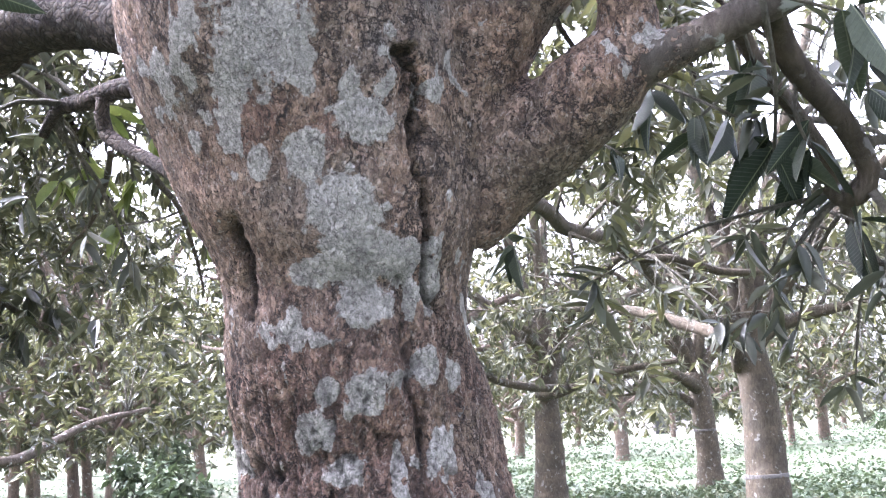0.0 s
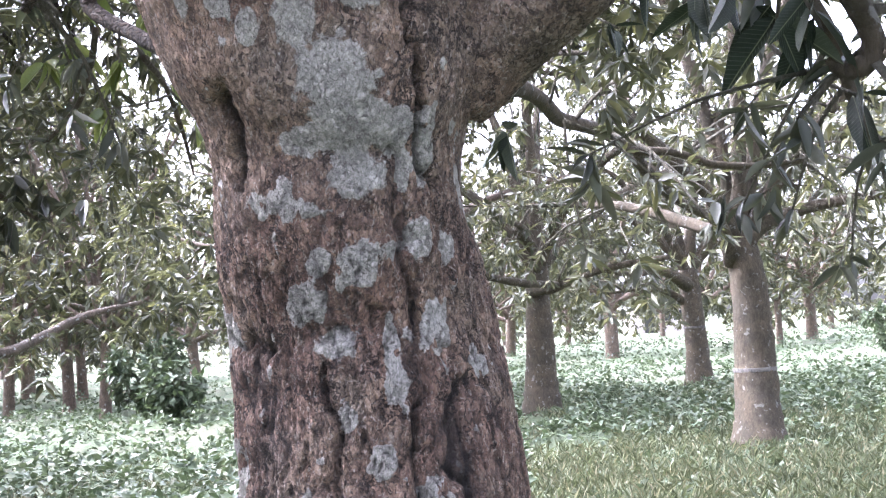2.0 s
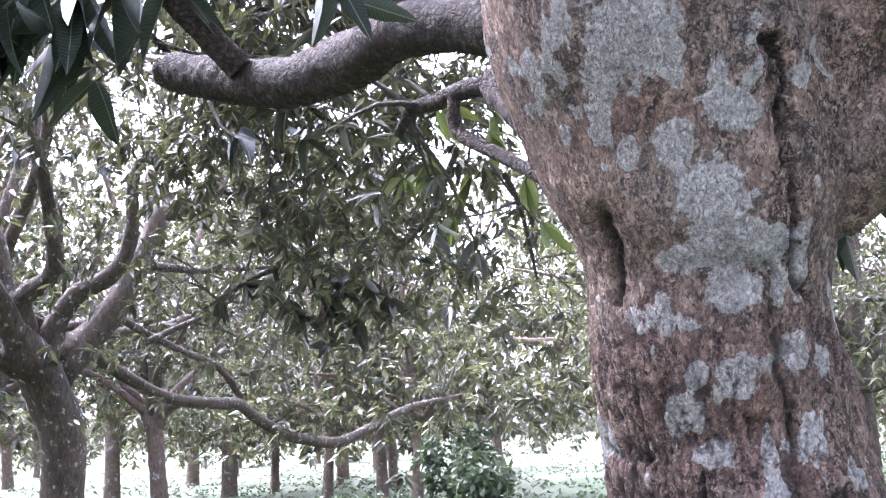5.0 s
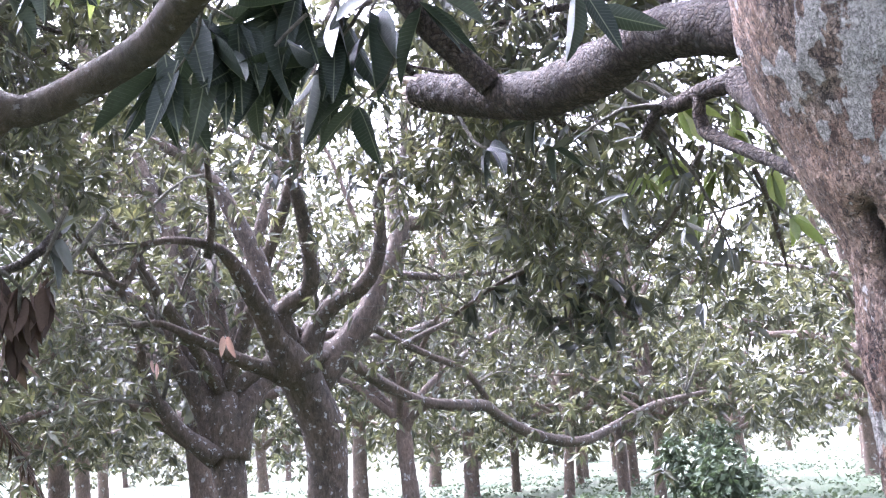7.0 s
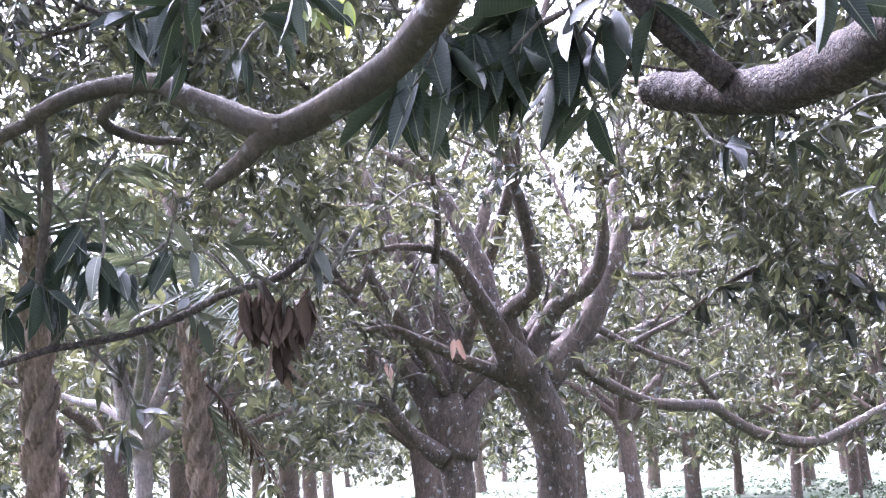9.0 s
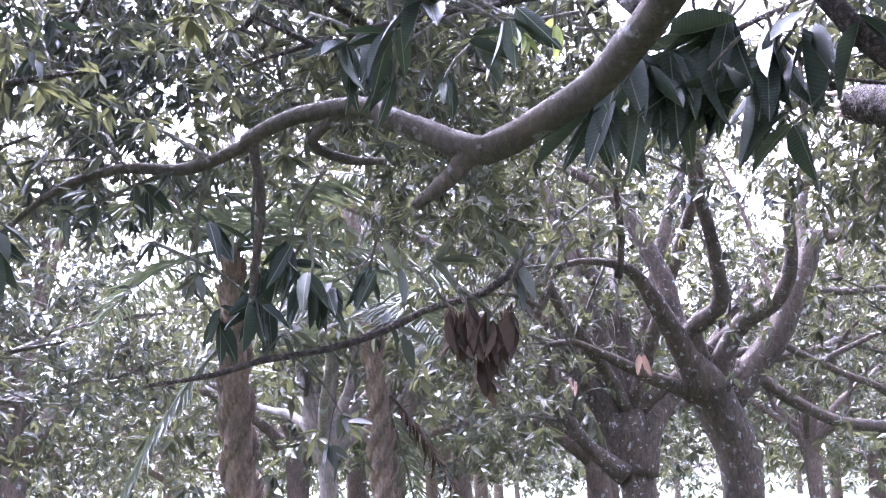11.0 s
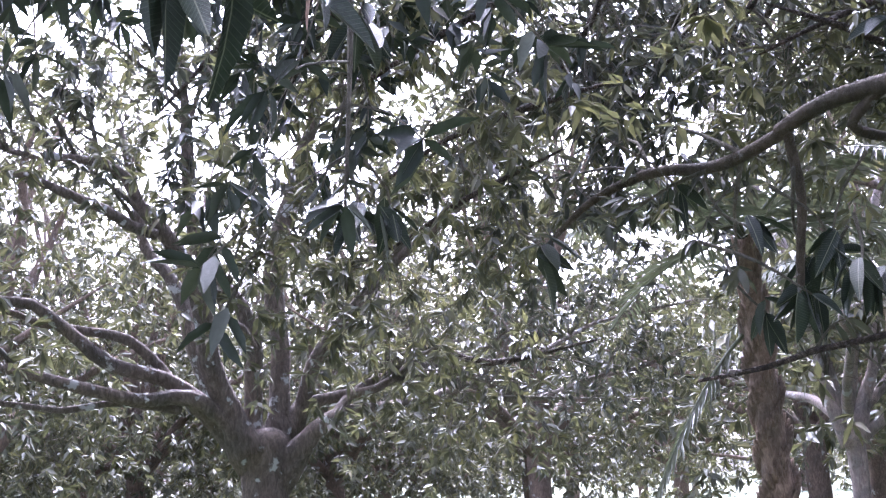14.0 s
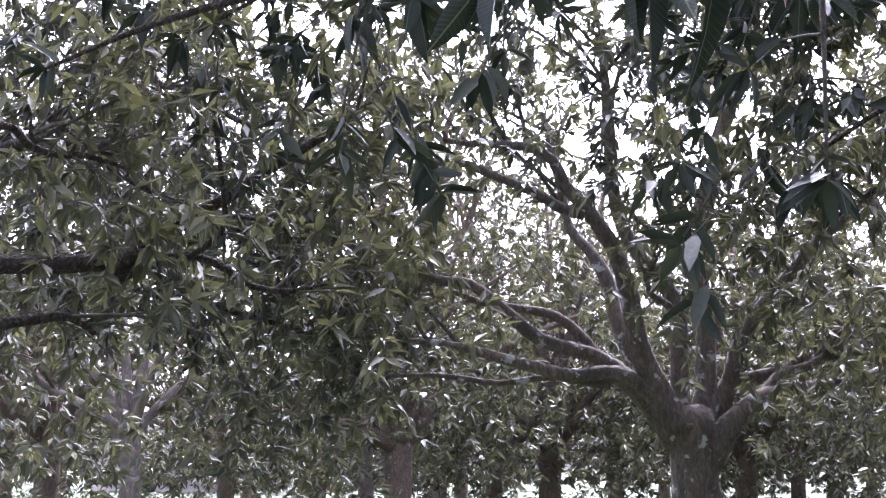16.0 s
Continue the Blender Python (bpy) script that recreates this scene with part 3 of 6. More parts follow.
RUSTS = [((-0.20, 2.55, 2.17), 0.07, 0.06), ((-0.13, 2.61, 1.39), 0.06, 0.05), ((-0.39, 2.56, 2.19), 0.08, 0.07), ((-0.26, 2.66, 1.61), 0.14, 0.12), ((-0.32, 2.59, 1.67), 0.12, 0.10)]


def blobs(v, rows, seed, edge=0.9):
    """A mask, 0 to 1, of crusts with ragged outlines on the side that faces -y."""
    out = np.zeros(len(v))
    ragged = (fractal(v * 22.0, 5, seed) - 0.5) * 1.5
    for p, w, h in rows:
        d = np.sqrt(((v[:, 0] - p[0]) / w) ** 2 + ((v[:, 2] - p[2]) / h) ** 2) + ragged
        d[np.abs(v[:, 1] - p[1]) > 0.3] = 9
        out = np.maximum(out, np.clip(0.5 + (1.0 - d) / edge, 0, 1))
    return out


def union_of(limbs, voxel, sides=28, smooth=10):
    """One skin over several limbs that run into each other."""
    v, f = gather([tube(l, sides, 0.05, 0.05, k, 1.0) for k, l in enumerate(limbs)])
    ob = new("bole", mesh_of("bole", v, f, BARK_MAIN))
    rm = ob.modifiers.new("skin", "REMESH")
    rm.mode, rm.voxel_size = "VOXEL", voxel
    sm = ob.modifiers.new("soft", "SMOOTH")
    sm.factor, sm.iterations = 0.5, smooth
    me = bpy.data.meshes.new_from_object(ob.evaluated_get(bpy.context.evaluated_depsgraph_get()))
    bpy.data.objects.remove(ob)
    return me


def bark_relief(me):
    """Plates, cracks, furrows and crusts, cut into the skin itself."""
    n = len(me.vertices)
    v, nor = np.empty(n * 3, np.float32), np.empty(n * 3, np.float32)
    me.vertices.foreach_get("co", v)
    me.vertices.foreach_get("normal", nor)
    v, nor = v.reshape(-1, 3).astype(float), nor.reshape(-1, 3).astype(float)
    warp = np.stack([fractal(v * 9.0, 3, 11 + k) - 0.5 for k in range(3)], 1)
    low = np.clip((2.0 - v[:, 2]) / 0.45, 0, 1)
    turn = np.arctan2(v[:, 1] - 2.95, v[:, 0] + 0.2) * 0.31
    f1, f2, own = cells(np.stack([(turn + warp[:, 0] * 0.08) * 30, (v[:, 2] + warp[:, 2] * 0.12) * 7, turn * 0 + 0.5], 1), 3)
    crack = np.clip(1 - (f2 - f1) / 0.17, 0, 1)
    g1, g2, own2 = cells((v + warp * 0.03) * (62, 62, 44), 8)
    crack2 = np.clip(1 - (g2 - g1) / 0.25, 0, 1)
    crust = blobs(v, CRUSTS, 21)
    rest = np.clip(0.5 + (fractal(v * (19, 19, 11), 4, 61) + 0.35 * (fractal(v * 4.0, 2, 62) - 0.5) - 0.66) / 0.16, 0, 1)
    crust = np.maximum(crust, rest)
    cut = np.zeros(n)
    for line, w, d in FURROWS:
        cut = np.maximum(cut, groove(v + warp * 0.13, line, w, d))
    relief = 0.012 * (fractal(v * (12, 12, 4), 4, 31) - 0.5) + 0.008 * (own - 0.5) * (0.2 + low)
    relief += 0.003 * (own2 - 0.5) - 0.010 * crack**2 * (0.1 + 0.9 * low) - 0.002 * crack2 + 0.002 * np.clip(crust * 4 - 1.5, 0, 1)
    relief -= cut
    flutes = 0.022 * (fractal(np.stack([np.arctan2(v[:, 1] - 2.95, v[:, 0] + 0.25) * 3.2, v[:, 2] * 0.8, v[:, 2] * 0], 1), 3, 71) - 0.5)
    relief += flutes * np.clip((2.0 - v[:, 2]) / 0.5, 0, 1)
    v += nor * relief[:, None]
    me.vertices.foreach_set("co", v.astype(np.float32).ravel())
    # fissure mask: where recess shade and dirt are painted, stronger on the lower trunk
    masks = {
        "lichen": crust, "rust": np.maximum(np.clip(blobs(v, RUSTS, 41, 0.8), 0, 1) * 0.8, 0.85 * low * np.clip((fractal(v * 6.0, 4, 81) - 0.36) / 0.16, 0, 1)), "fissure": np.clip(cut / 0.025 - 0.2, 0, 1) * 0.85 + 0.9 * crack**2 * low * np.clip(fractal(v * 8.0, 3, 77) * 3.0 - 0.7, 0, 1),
        "dark_patch": np.clip((fractal(v * 4.0, 4, 51) - 0.55) / 0.15, 0, 1) * np.clip((v[:, 2] - 1.7) / 0.8, 0.1, 1) * 0.7,
    }
    for name, value in masks.items():
        me.attributes.new(name, "FLOAT", "POINT").data.foreach_set("value", np.clip(value, 0, 1).astype(np.float32))
    me.polygons.foreach_set("use_smooth", np.ones(len(me.polygons), bool))
    me.update()


def limb_part(points, parent, mat, seed, sides=12, step=0.08, rough=0.07, name="limb", label="", lumps=1.5):
    return part(name, mesh_of(name, *gather([tube(points, sides, step, rough, seed, lumps)]), mat), parent, label)


def shoots_part(shoots, parent, mat=TWIG, sides=5):
    if shoots:
        part("fine_branching", mesh_of("fine_branching", *gather([tube(s, 3, 0.4, 0.0) for i, s in enumerate(shoots) if len(shoots) < 350 or i % 5 < 3]), mat), parent, kind="stuff")


def leaves_part(name, arrays, mat, parent, label=""):
    v, q, t = arrays
    return part(name, mesh_of(name, v, [q, t], mat), parent, label, "stuff")


def crown_limbs(at, r, g, upright, spreading, size=1.0):
    """Limbs that fan out from a fork: some steep, some wide and low."""
    out = []
    for k in range(upright + spreading):
        steep = k < upright
        a = (k + 0.7 * g.random()) * 2 * math.pi / (upright if steep else spreading)
        reach, rise = (1.0 + 2.2 * g.random(), 3.6 + 3.0 * g.random()) if steep else (2.6 + 1.5 * g.random(), 0.8 + 2.2 * g.random())
        rows = []
        for u in (0, 0.2, 0.45, 0.7, 1.0):
            w = a + 0.6 * (g.random() - 0.5) * u
            z = rise * (u**0.8) * (1.25 - (0.1 if steep else 0.4) * u) + 0.15 * g.normal() * u
            rows.append((at[0] + size * math.cos(w) * reach * u, at[1] + size * math.sin(w) * reach * u, at[2] + size * z, r * (0.5 * (1 - u) ** 0.8 + 0.06)))
        out.append(rows)
    return out


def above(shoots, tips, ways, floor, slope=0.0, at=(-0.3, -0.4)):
    """Keeps the shoots and tips over a floor; a slope makes it a bowl round the camera, to clear its view."""
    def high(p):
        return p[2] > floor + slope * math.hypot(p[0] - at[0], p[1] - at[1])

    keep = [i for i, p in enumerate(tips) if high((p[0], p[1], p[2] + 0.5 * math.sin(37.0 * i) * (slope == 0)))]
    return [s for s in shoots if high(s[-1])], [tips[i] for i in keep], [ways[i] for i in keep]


OPENINGS = [  # sky gaps in the crown, placed to fit the camera's view: centre, radius
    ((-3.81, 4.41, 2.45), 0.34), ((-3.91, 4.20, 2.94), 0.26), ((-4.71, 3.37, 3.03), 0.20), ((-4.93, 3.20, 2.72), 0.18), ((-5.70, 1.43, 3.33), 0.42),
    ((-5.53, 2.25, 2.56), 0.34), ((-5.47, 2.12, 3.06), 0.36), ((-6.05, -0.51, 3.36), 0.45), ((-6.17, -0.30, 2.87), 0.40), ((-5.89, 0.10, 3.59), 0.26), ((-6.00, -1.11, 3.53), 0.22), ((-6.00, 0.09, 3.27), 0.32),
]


# centre is the camera point: sight lines through the openings are kept free
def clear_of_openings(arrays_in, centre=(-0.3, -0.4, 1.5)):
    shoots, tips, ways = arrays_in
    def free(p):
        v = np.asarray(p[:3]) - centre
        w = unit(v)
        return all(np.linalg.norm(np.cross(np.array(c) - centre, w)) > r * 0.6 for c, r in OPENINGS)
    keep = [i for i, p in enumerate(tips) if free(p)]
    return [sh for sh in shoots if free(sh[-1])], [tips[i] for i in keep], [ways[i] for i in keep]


big = thing("mango_tree", "old mango tree with thick grey-brown lichened bark", "tree", (0, 2.95, 0), "orchard trees")
gen = np.random.default_rng(101)
bole = union_of([TRUNK, LIMB_UP, LIMB_SIDE, LIMB_SIDE_FORK[:3]], 0.0085)
bark_relief(bole)
bole.materials.clear()
bole.materials.append(BARK_MAIN)
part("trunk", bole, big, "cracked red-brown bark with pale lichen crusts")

BIG_LIMBS = [
    LIMB_SIDE_FORK,
    [(0.81, 2.62, 2.44, 0.034), (0.88, 2.70, 2.31, 0.032), (0.99, 2.75, 2.19, 0.030), (1.07, 2.80, 2.06, 0.028), (1.04, 2.82, 2.00, 0.025), (1.00, 2.84, 2.00, 0.018), (0.97, 2.84, 2.03, 0.010)],
    [(0.82, 2.93, 2.50, 0.025), (0.90, 3.04, 2.41, 0.024), (1.03, 3.14, 2.28, 0.022), (1.13, 3.24, 2.17, 0.020), (1.23, 3.35, 1.96, 0.017), (1.29, 3.34, 1.87, 0.013)],
    [(-1.71, 3.44, 2.74, 0.050), (-1.80, 3.36, 2.85, 0.046), (-1.88, 3.28, 2.95, 0.042), (-1.96, 3.18, 3.10, 0.038), (-2.06, 3.05, 3.26, 0.032)],
    [(-0.87, 3.60, 2.64, 0.039), (-1.00, 3.68, 2.65, 0.034), (-1.12, 3.76, 2.64, 0.031), (-1.21, 3.80, 2.64, 0.025), (-1.28, 3.85, 2.56, 0.017)],
    [(-0.48, 3.08, 1.93, 0.024), (-0.58, 3.25, 2.10, 0.022), (-0.67, 3.42, 2.24, 0.023), (-0.85, 3.57, 2.38, 0.023), (-1.03, 3.71, 2.52, 0.026), (-1.03, 3.68, 2.63, 0.022)],
    [(-1.68, 1.92, 2.81, 0.052), (-1.93, 2.07, 2.71, 0.052), (-2.10, 2.17, 2.68, 0.051), (-2.28, 2.25, 2.63, 0.050), (-2.48, 2.25, 2.57, 0.050), (-2.66, 2.25, 2.53, 0.051), (-2.72, 2.20, 2.52, 0.048), (-2.87, 2.17, 2.60, 0.042), (-3.04, 2.11, 2.69, 0.039)],
    [(-3.01, 2.13, 2.68, 0.037), (-3.15, 2.11, 2.75, 0.034), (-3.40, 2.04, 2.76, 0.031), (-3.64, 2.01, 2.72, 0.028), (-3.67, 2.06, 2.73, 0.026), (-3.99, 1.99, 2.68, 0.024), (-4.29, 1.88, 2.72, 0.022), (-4.60, 1.78, 2.67, 0.017), (-4.81, 1.67, 2.52, 0.010)],
    [(-2.72, 2.20, 2.52, 0.039), (-2.80, 2.16, 2.43, 0.030), (-2.89, 2.10, 2.35, 0.018)],
    [(-3.23, 2.10, 2.75, 0.021), (-3.35, 2.07, 2.66, 0.020), (-3.36, 2.24, 2.63, 0.018), (-3.34, 2.41, 2.65, 0.014)],
    [(-3.63, 2.03, 2.71, 0.019), (-3.66, 2.09, 2.49, 0.018), (-3.71, 2.10, 2.26, 0.016), (-3.75, 2.11, 2.02, 0.010)],
]


def at_home(tree):
    """Parts drawn in world places keep them under their tree."""
    for c in tree.children:
        c.matrix_parent_inverse = Matrix.Translation(-tree.location)


for k, l in enumerate((LIMB_CUT, LIMB_BACK)):
    limb_part(l, big, BARK_LIMB, 190 + k, 44, 0.016, 0.10, lumps=0.3)
end, back = np.array(LIMB_CUT[-1][:3]), np.array(LIMB_CUT[-2][:3])
out, g_end = unit(end - back), np.random.default_rng(77)
splinters = []
for k in range(26):
    off = g_end.normal(size=3)
    off = unit(off - out * np.dot(off, out)) * LIMB_CUT[-1][3] * 0.85 * math.sqrt(g_end.random())
    tip = end + off * (0.5 + 0.6 * g_end.random()) + out * (0.02 + 0.09 * g_end.random())
    splinters.append(tube([(*(end + off - out * 0.05), 0.022), (*(end + off * 0.95 + out * 0.01), 0.018), (*tip, 0.004)], 5, 0.03, 0.2, k))
part("broken_end", mesh_of("broken_end", *gather(splinters), CUT_WOOD), big, "splintered pale wood where the branch broke off")
for k, l in enumerate(BIG_LIMBS):
    limb_part(l, big, BARK_GREY if k == 0 else BARK_BROWN if k > 5 or k < 3 else BARK_LIMB, 200 + k, 14, 0.06)
# high crown, mostly out of view, added to shade what stands below
OVERHEAD = crown_limbs((-0.25, 3.05, 3.2), 0.24, gen, 6, 7, 1.1)
REACHING = [
    [(-1.99, 2.10, 2.74, 0.032), (-2.86, 2.79, 3.53, 0.036), (-4.09, 3.28, 4.42, 0.040), (-4.99, 3.15, 4.60, 0.036), (-5.71, 2.98, 4.52, 0.027), (-6.30, 2.86, 4.25, 0.017)],
    [(-4.09, 3.28, 4.42, 0.032), (-4.15, 2.75, 3.83, 0.023), (-5.11, 3.24, 4.05, 0.023), (-5.41, 3.16, 3.82, 0.015)],
    [(-2.79, 2.73, 3.55, 0.030), (-3.86, 3.34, 3.92, 0.033), (-4.75, 3.69, 4.43, 0.035), (-5.20, 3.45, 4.53, 0.032), (-5.64, 3.24, 4.55, 0.028), (-6.01, 3.16, 4.45, 0.017)],
    [(-2.90, 0.50, 2.84, 0.023), (-2.71, 0.07, 2.66, 0.018), (-2.67, -0.38, 2.58, 0.015), (-2.82, -0.78, 2.62, 0.013), (-3.11, -1.19, 2.66, 0.011), (-3.39, -1.52, 2.67, 0.009), (-3.56, -1.81, 2.61, 0.005)],
    [(-3.63, 1.45, 3.61, 0.032), (-3.94, 0.98, 3.51, 0.027), (-4.21, 0.71, 3.44, 0.024), (-4.46, 0.55, 3.24, 0.015), (-4.68, 0.46, 3.03, 0.009)],
    [(-4.18, 1.95, 1.87, 0.007), (-3.95, 2.10, 1.90, 0.011), (-3.77, 2.17, 1.94, 0.013), (-3.53, 2.30, 1.97, 0.013), (-3.32, 2.38, 2.02, 0.014), (-3.07, 2.33, 2.06, 0.013), (-2.71, 2.24, 2.07, 0.014), (-2.56, 2.22, 2.14, 0.016)],
    [(-1.98, 3.25, 3.29, 0.004), (-2.53, 3.39, 3.43, 0.021), (-3.22, 3.37, 3.56, 0.020), (-3.83, 3.13, 3.56, 0.018), (-4.18, 2.80, 3.45, 0.013), (-4.33, 2.51, 3.31, 0.008)],
    [(-1.73, 4.06, 3.45, 0.005), (-1.59, 4.75, 3.51, 0.017), (-1.32, 5.45, 3.58, 0.015), (-0.95, 6.11, 3.70, 0.010)],
    [(-1.20, 4.39, 3.32, 0.005), (-1.75, 4.84, 3.52, 0.019), (-2.31, 5.08, 3.60, 0.017), (-2.79, 5.23, 3.59, 0.012)],
    [(-3.63, 1.41, 3.36, 0.004), (-4.11, 1.27, 3.37, 0.018), (-4.56, 1.12, 3.34, 0.015), (-4.94, 0.90, 3.23, 0.011)],
    [(-4.61, 1.98, 3.24, 0.005), (-5.01, 1.74, 3.22, 0.018), (-5.39, 1.49, 3.16, 0.014), (-5.75, 1.29, 3.03, 0.009)],
    [(-4.42, 1.48, 4.00, 0.005), (-4.77, 1.42, 3.87, 0.019), (-5.05, 1.27, 3.67, 0.015), (-5.31, 1.15, 3.44, 0.008)],
    [(-2.38, 4.10, 3.13, 0.005), (-2.23, 4.75, 3.17, 0.018), (-2.12, 5.37, 3.13, 0.016), (-2.02, 5.88, 2.99, 0.010)],
    [(-1.86, 4.69, 3.42, 0.005), (-1.79, 5.22, 3.28, 0.017), (-1.73, 5.73, 3.08, 0.015), (-1.67, 6.15, 2.75, 0.009)],
    [(-4.19, 2.59, 3.78, 0.005), (-4.30, 3.21, 3.69, 0.019), (-4.29, 3.73, 3.63, 0.014), (-4.09, 4.21, 3.60, 0.008)],
    [(-2.82, 5.05, 4.34, 0.006), (-2.99, 5.93, 4.08, 0.024), (-3.07, 6.58, 3.79, 0.019), (-3.07, 7.11, 3.48, 0.011)],
    [(-2.93, 4.54, 3.67, 0.006), (-2.88, 5.38, 3.47, 0.021), (-2.77, 5.96, 3.26, 0.016), (-2.53, 6.44, 3.10, 0.009)],
    [(-6.99, -3.22, 3.90, 0.007), (-7.60, -2.89, 3.67, 0.025), (-7.97, -2.44, 3.49, 0.019), (-8.13, -1.96, 3.59, 0.011)],
    [(-6.79, 3.06, 2.37, 0.007), (-7.49, 2.64, 2.30, 0.024), (-7.83, 2.35, 2.45, 0.017), (-8.07, 2.05, 2.35, 0.010)],
    [(-4.04, 2.33, 3.41, 0.005), (-4.17, 2.86, 3.42, 0.016), (-4.17, 3.23, 3.35, 0.012), (-4.07, 3.62, 3.38, 0.007)],
    [(-0.88, 5.19, 3.81, 0.006), (-1.53, 5.64, 3.76, 0.020), (-1.98, 5.89, 3.68, 0.016), (-2.59, 5.89, 3.74, 0.010)],
    [(-4.98, 3.55, 3.69, 0.006), (-4.91, 4.06, 3.80, 0.021), (-4.77, 4.51, 3.77, 0.017), (-4.72, 5.07, 3.55, 0.010)],
    [(-4.31, 4.48, 4.57, 0.007), (-4.80, 4.78, 4.33, 0.023), (-5.38, 4.92, 4.15, 0.019), (-5.85, 4.90, 3.80, 0.011)],
    [(-4.20, 4.31, 4.74, 0.007), (-4.83, 4.50, 4.53, 0.023), (-5.44, 4.61, 4.37, 0.019), (-6.04, 4.35, 4.25, 0.011)],
    [(-3.59, 4.79, 4.66, 0.007), (-4.11, 5.13, 4.39, 0.023), (-4.62, 5.10, 4.25, 0.018), (-5.22, 5.15, 4.29, 0.011)],
    [(-5.25, 3.97, 4.92, 0.007), (-5.96, 4.19, 4.66, 0.025), (-6.56, 4.28, 4.42, 0.020), (-7.02, 4.13, 4.22, 0.012)],
    [(-5.13, 3.18, 3.74, 0.006), (-5.73, 3.01, 3.90, 0.022), (-6.24, 2.89, 3.77, 0.017), (-6.75, 2.64, 3.79, 0.011)],
    [(-5.15, 1.97, 3.07, 0.006), (-5.79, 1.73, 2.96, 0.018), (-6.24, 1.56, 2.82, 0.014), (-6.57, 1.31, 2.72, 0.008)],
]
SHADED = [
    [(-4.77, 2.11, 4.13, 0.006), (-5.29, 2.31, 3.91, 0.018), (-5.66, 2.27, 3.68, 0.013), (-6.06, 2.10, 3.44, 0.008)],
    [(-4.46, 2.60, 4.09, 0.006), (-5.03, 2.74, 3.86, 0.018), (-5.40, 2.75, 3.63, 0.013), (-5.79, 2.65, 3.39, 0.008)],
    [(-5.39, -2.64, 3.86, 0.006), (-5.99, -2.33, 3.72, 0.018), (-6.42, -2.01, 3.62, 0.014), (-6.83, -1.55, 3.55, 0.008)],
    [(-5.14, -1.64, 3.95, 0.005), (-5.66, -1.74, 3.75, 0.017), (-5.92, -2.06, 3.50, 0.012), (-6.21, -2.56, 3.20, 0.007)],
    [(-5.29, 0.65, 4.16, 0.006), (-5.87, 0.61, 3.95, 0.018), (-6.30, 0.50, 3.77, 0.014), (-6.72, 0.33, 3.61, 0.008)],
    [(-5.89, -2.50, 3.25, 0.006), (-6.25, -2.18, 3.00, 0.019), (-6.65, -1.83, 2.90, 0.016), (-7.01, -1.42, 2.90, 0.008)],
    [(-6.58, -2.50, 2.57, 0.006), (-7.00, -2.06, 2.47, 0.021), (-7.28, -1.57, 2.39, 0.017), (-7.53, -1.10, 2.29, 0.009)],
    [(-6.69, -2.63, 3.98, 0.007), (-7.30, -2.13, 3.79, 0.023), (-7.62, -1.67, 3.66, 0.018), (-7.91, -1.33, 3.46, 0.009)],
]
for k, l in enumerate(OVERHEAD + REACHING + SHADED):
    limb_part(l, big, BARK_LIMB, 230 + k, 9, 0.16)
shoots, tips, ways = foliage([BIG_LIMBS[i] for i in (1, 2, 4, 7)], gen, 6, (0.25, 0.6), 2, (0.12, 0.3), 0.4, 0.1, 0.2)
shoots_part(shoots, big)
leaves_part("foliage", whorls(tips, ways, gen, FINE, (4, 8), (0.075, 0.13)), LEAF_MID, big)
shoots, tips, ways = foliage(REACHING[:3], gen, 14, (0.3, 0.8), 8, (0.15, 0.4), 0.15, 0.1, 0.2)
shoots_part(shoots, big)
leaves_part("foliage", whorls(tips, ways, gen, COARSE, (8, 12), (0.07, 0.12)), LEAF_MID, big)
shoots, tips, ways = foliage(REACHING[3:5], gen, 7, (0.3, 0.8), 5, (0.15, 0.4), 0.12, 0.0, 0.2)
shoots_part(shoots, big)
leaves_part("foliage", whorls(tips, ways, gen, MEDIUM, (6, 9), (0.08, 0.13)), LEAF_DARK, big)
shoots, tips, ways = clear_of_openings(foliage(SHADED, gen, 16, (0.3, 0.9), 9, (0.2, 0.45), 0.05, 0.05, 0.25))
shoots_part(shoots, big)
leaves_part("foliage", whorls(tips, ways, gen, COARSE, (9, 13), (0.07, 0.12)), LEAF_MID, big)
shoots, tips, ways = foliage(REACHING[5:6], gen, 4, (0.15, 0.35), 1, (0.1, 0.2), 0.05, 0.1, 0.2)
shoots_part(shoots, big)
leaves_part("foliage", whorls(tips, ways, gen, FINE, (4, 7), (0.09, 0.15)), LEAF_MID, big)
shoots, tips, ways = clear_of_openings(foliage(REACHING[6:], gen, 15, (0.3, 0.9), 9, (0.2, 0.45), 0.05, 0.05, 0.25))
shoots_part(shoots, big)
leaves_part("foliage", whorls(tips, ways, gen, COARSE, (8, 13), (0.065, 0.115)), LEAF, big)
shoots, tips, ways = foliage(OVERHEAD, gen, 13, (0.6, 1.4), 7, (0.25, 0.6), 0.2, 0.2, 0.2)
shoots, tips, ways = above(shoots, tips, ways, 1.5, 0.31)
shoots_part(shoots, big)
leaves_part("foliage", whorls(tips, ways, gen, KITE, (9, 14), (0.11, 0.17)), LEAF, big)


# ---- outer boughs of the big crown, hung to fill the camera's view ----


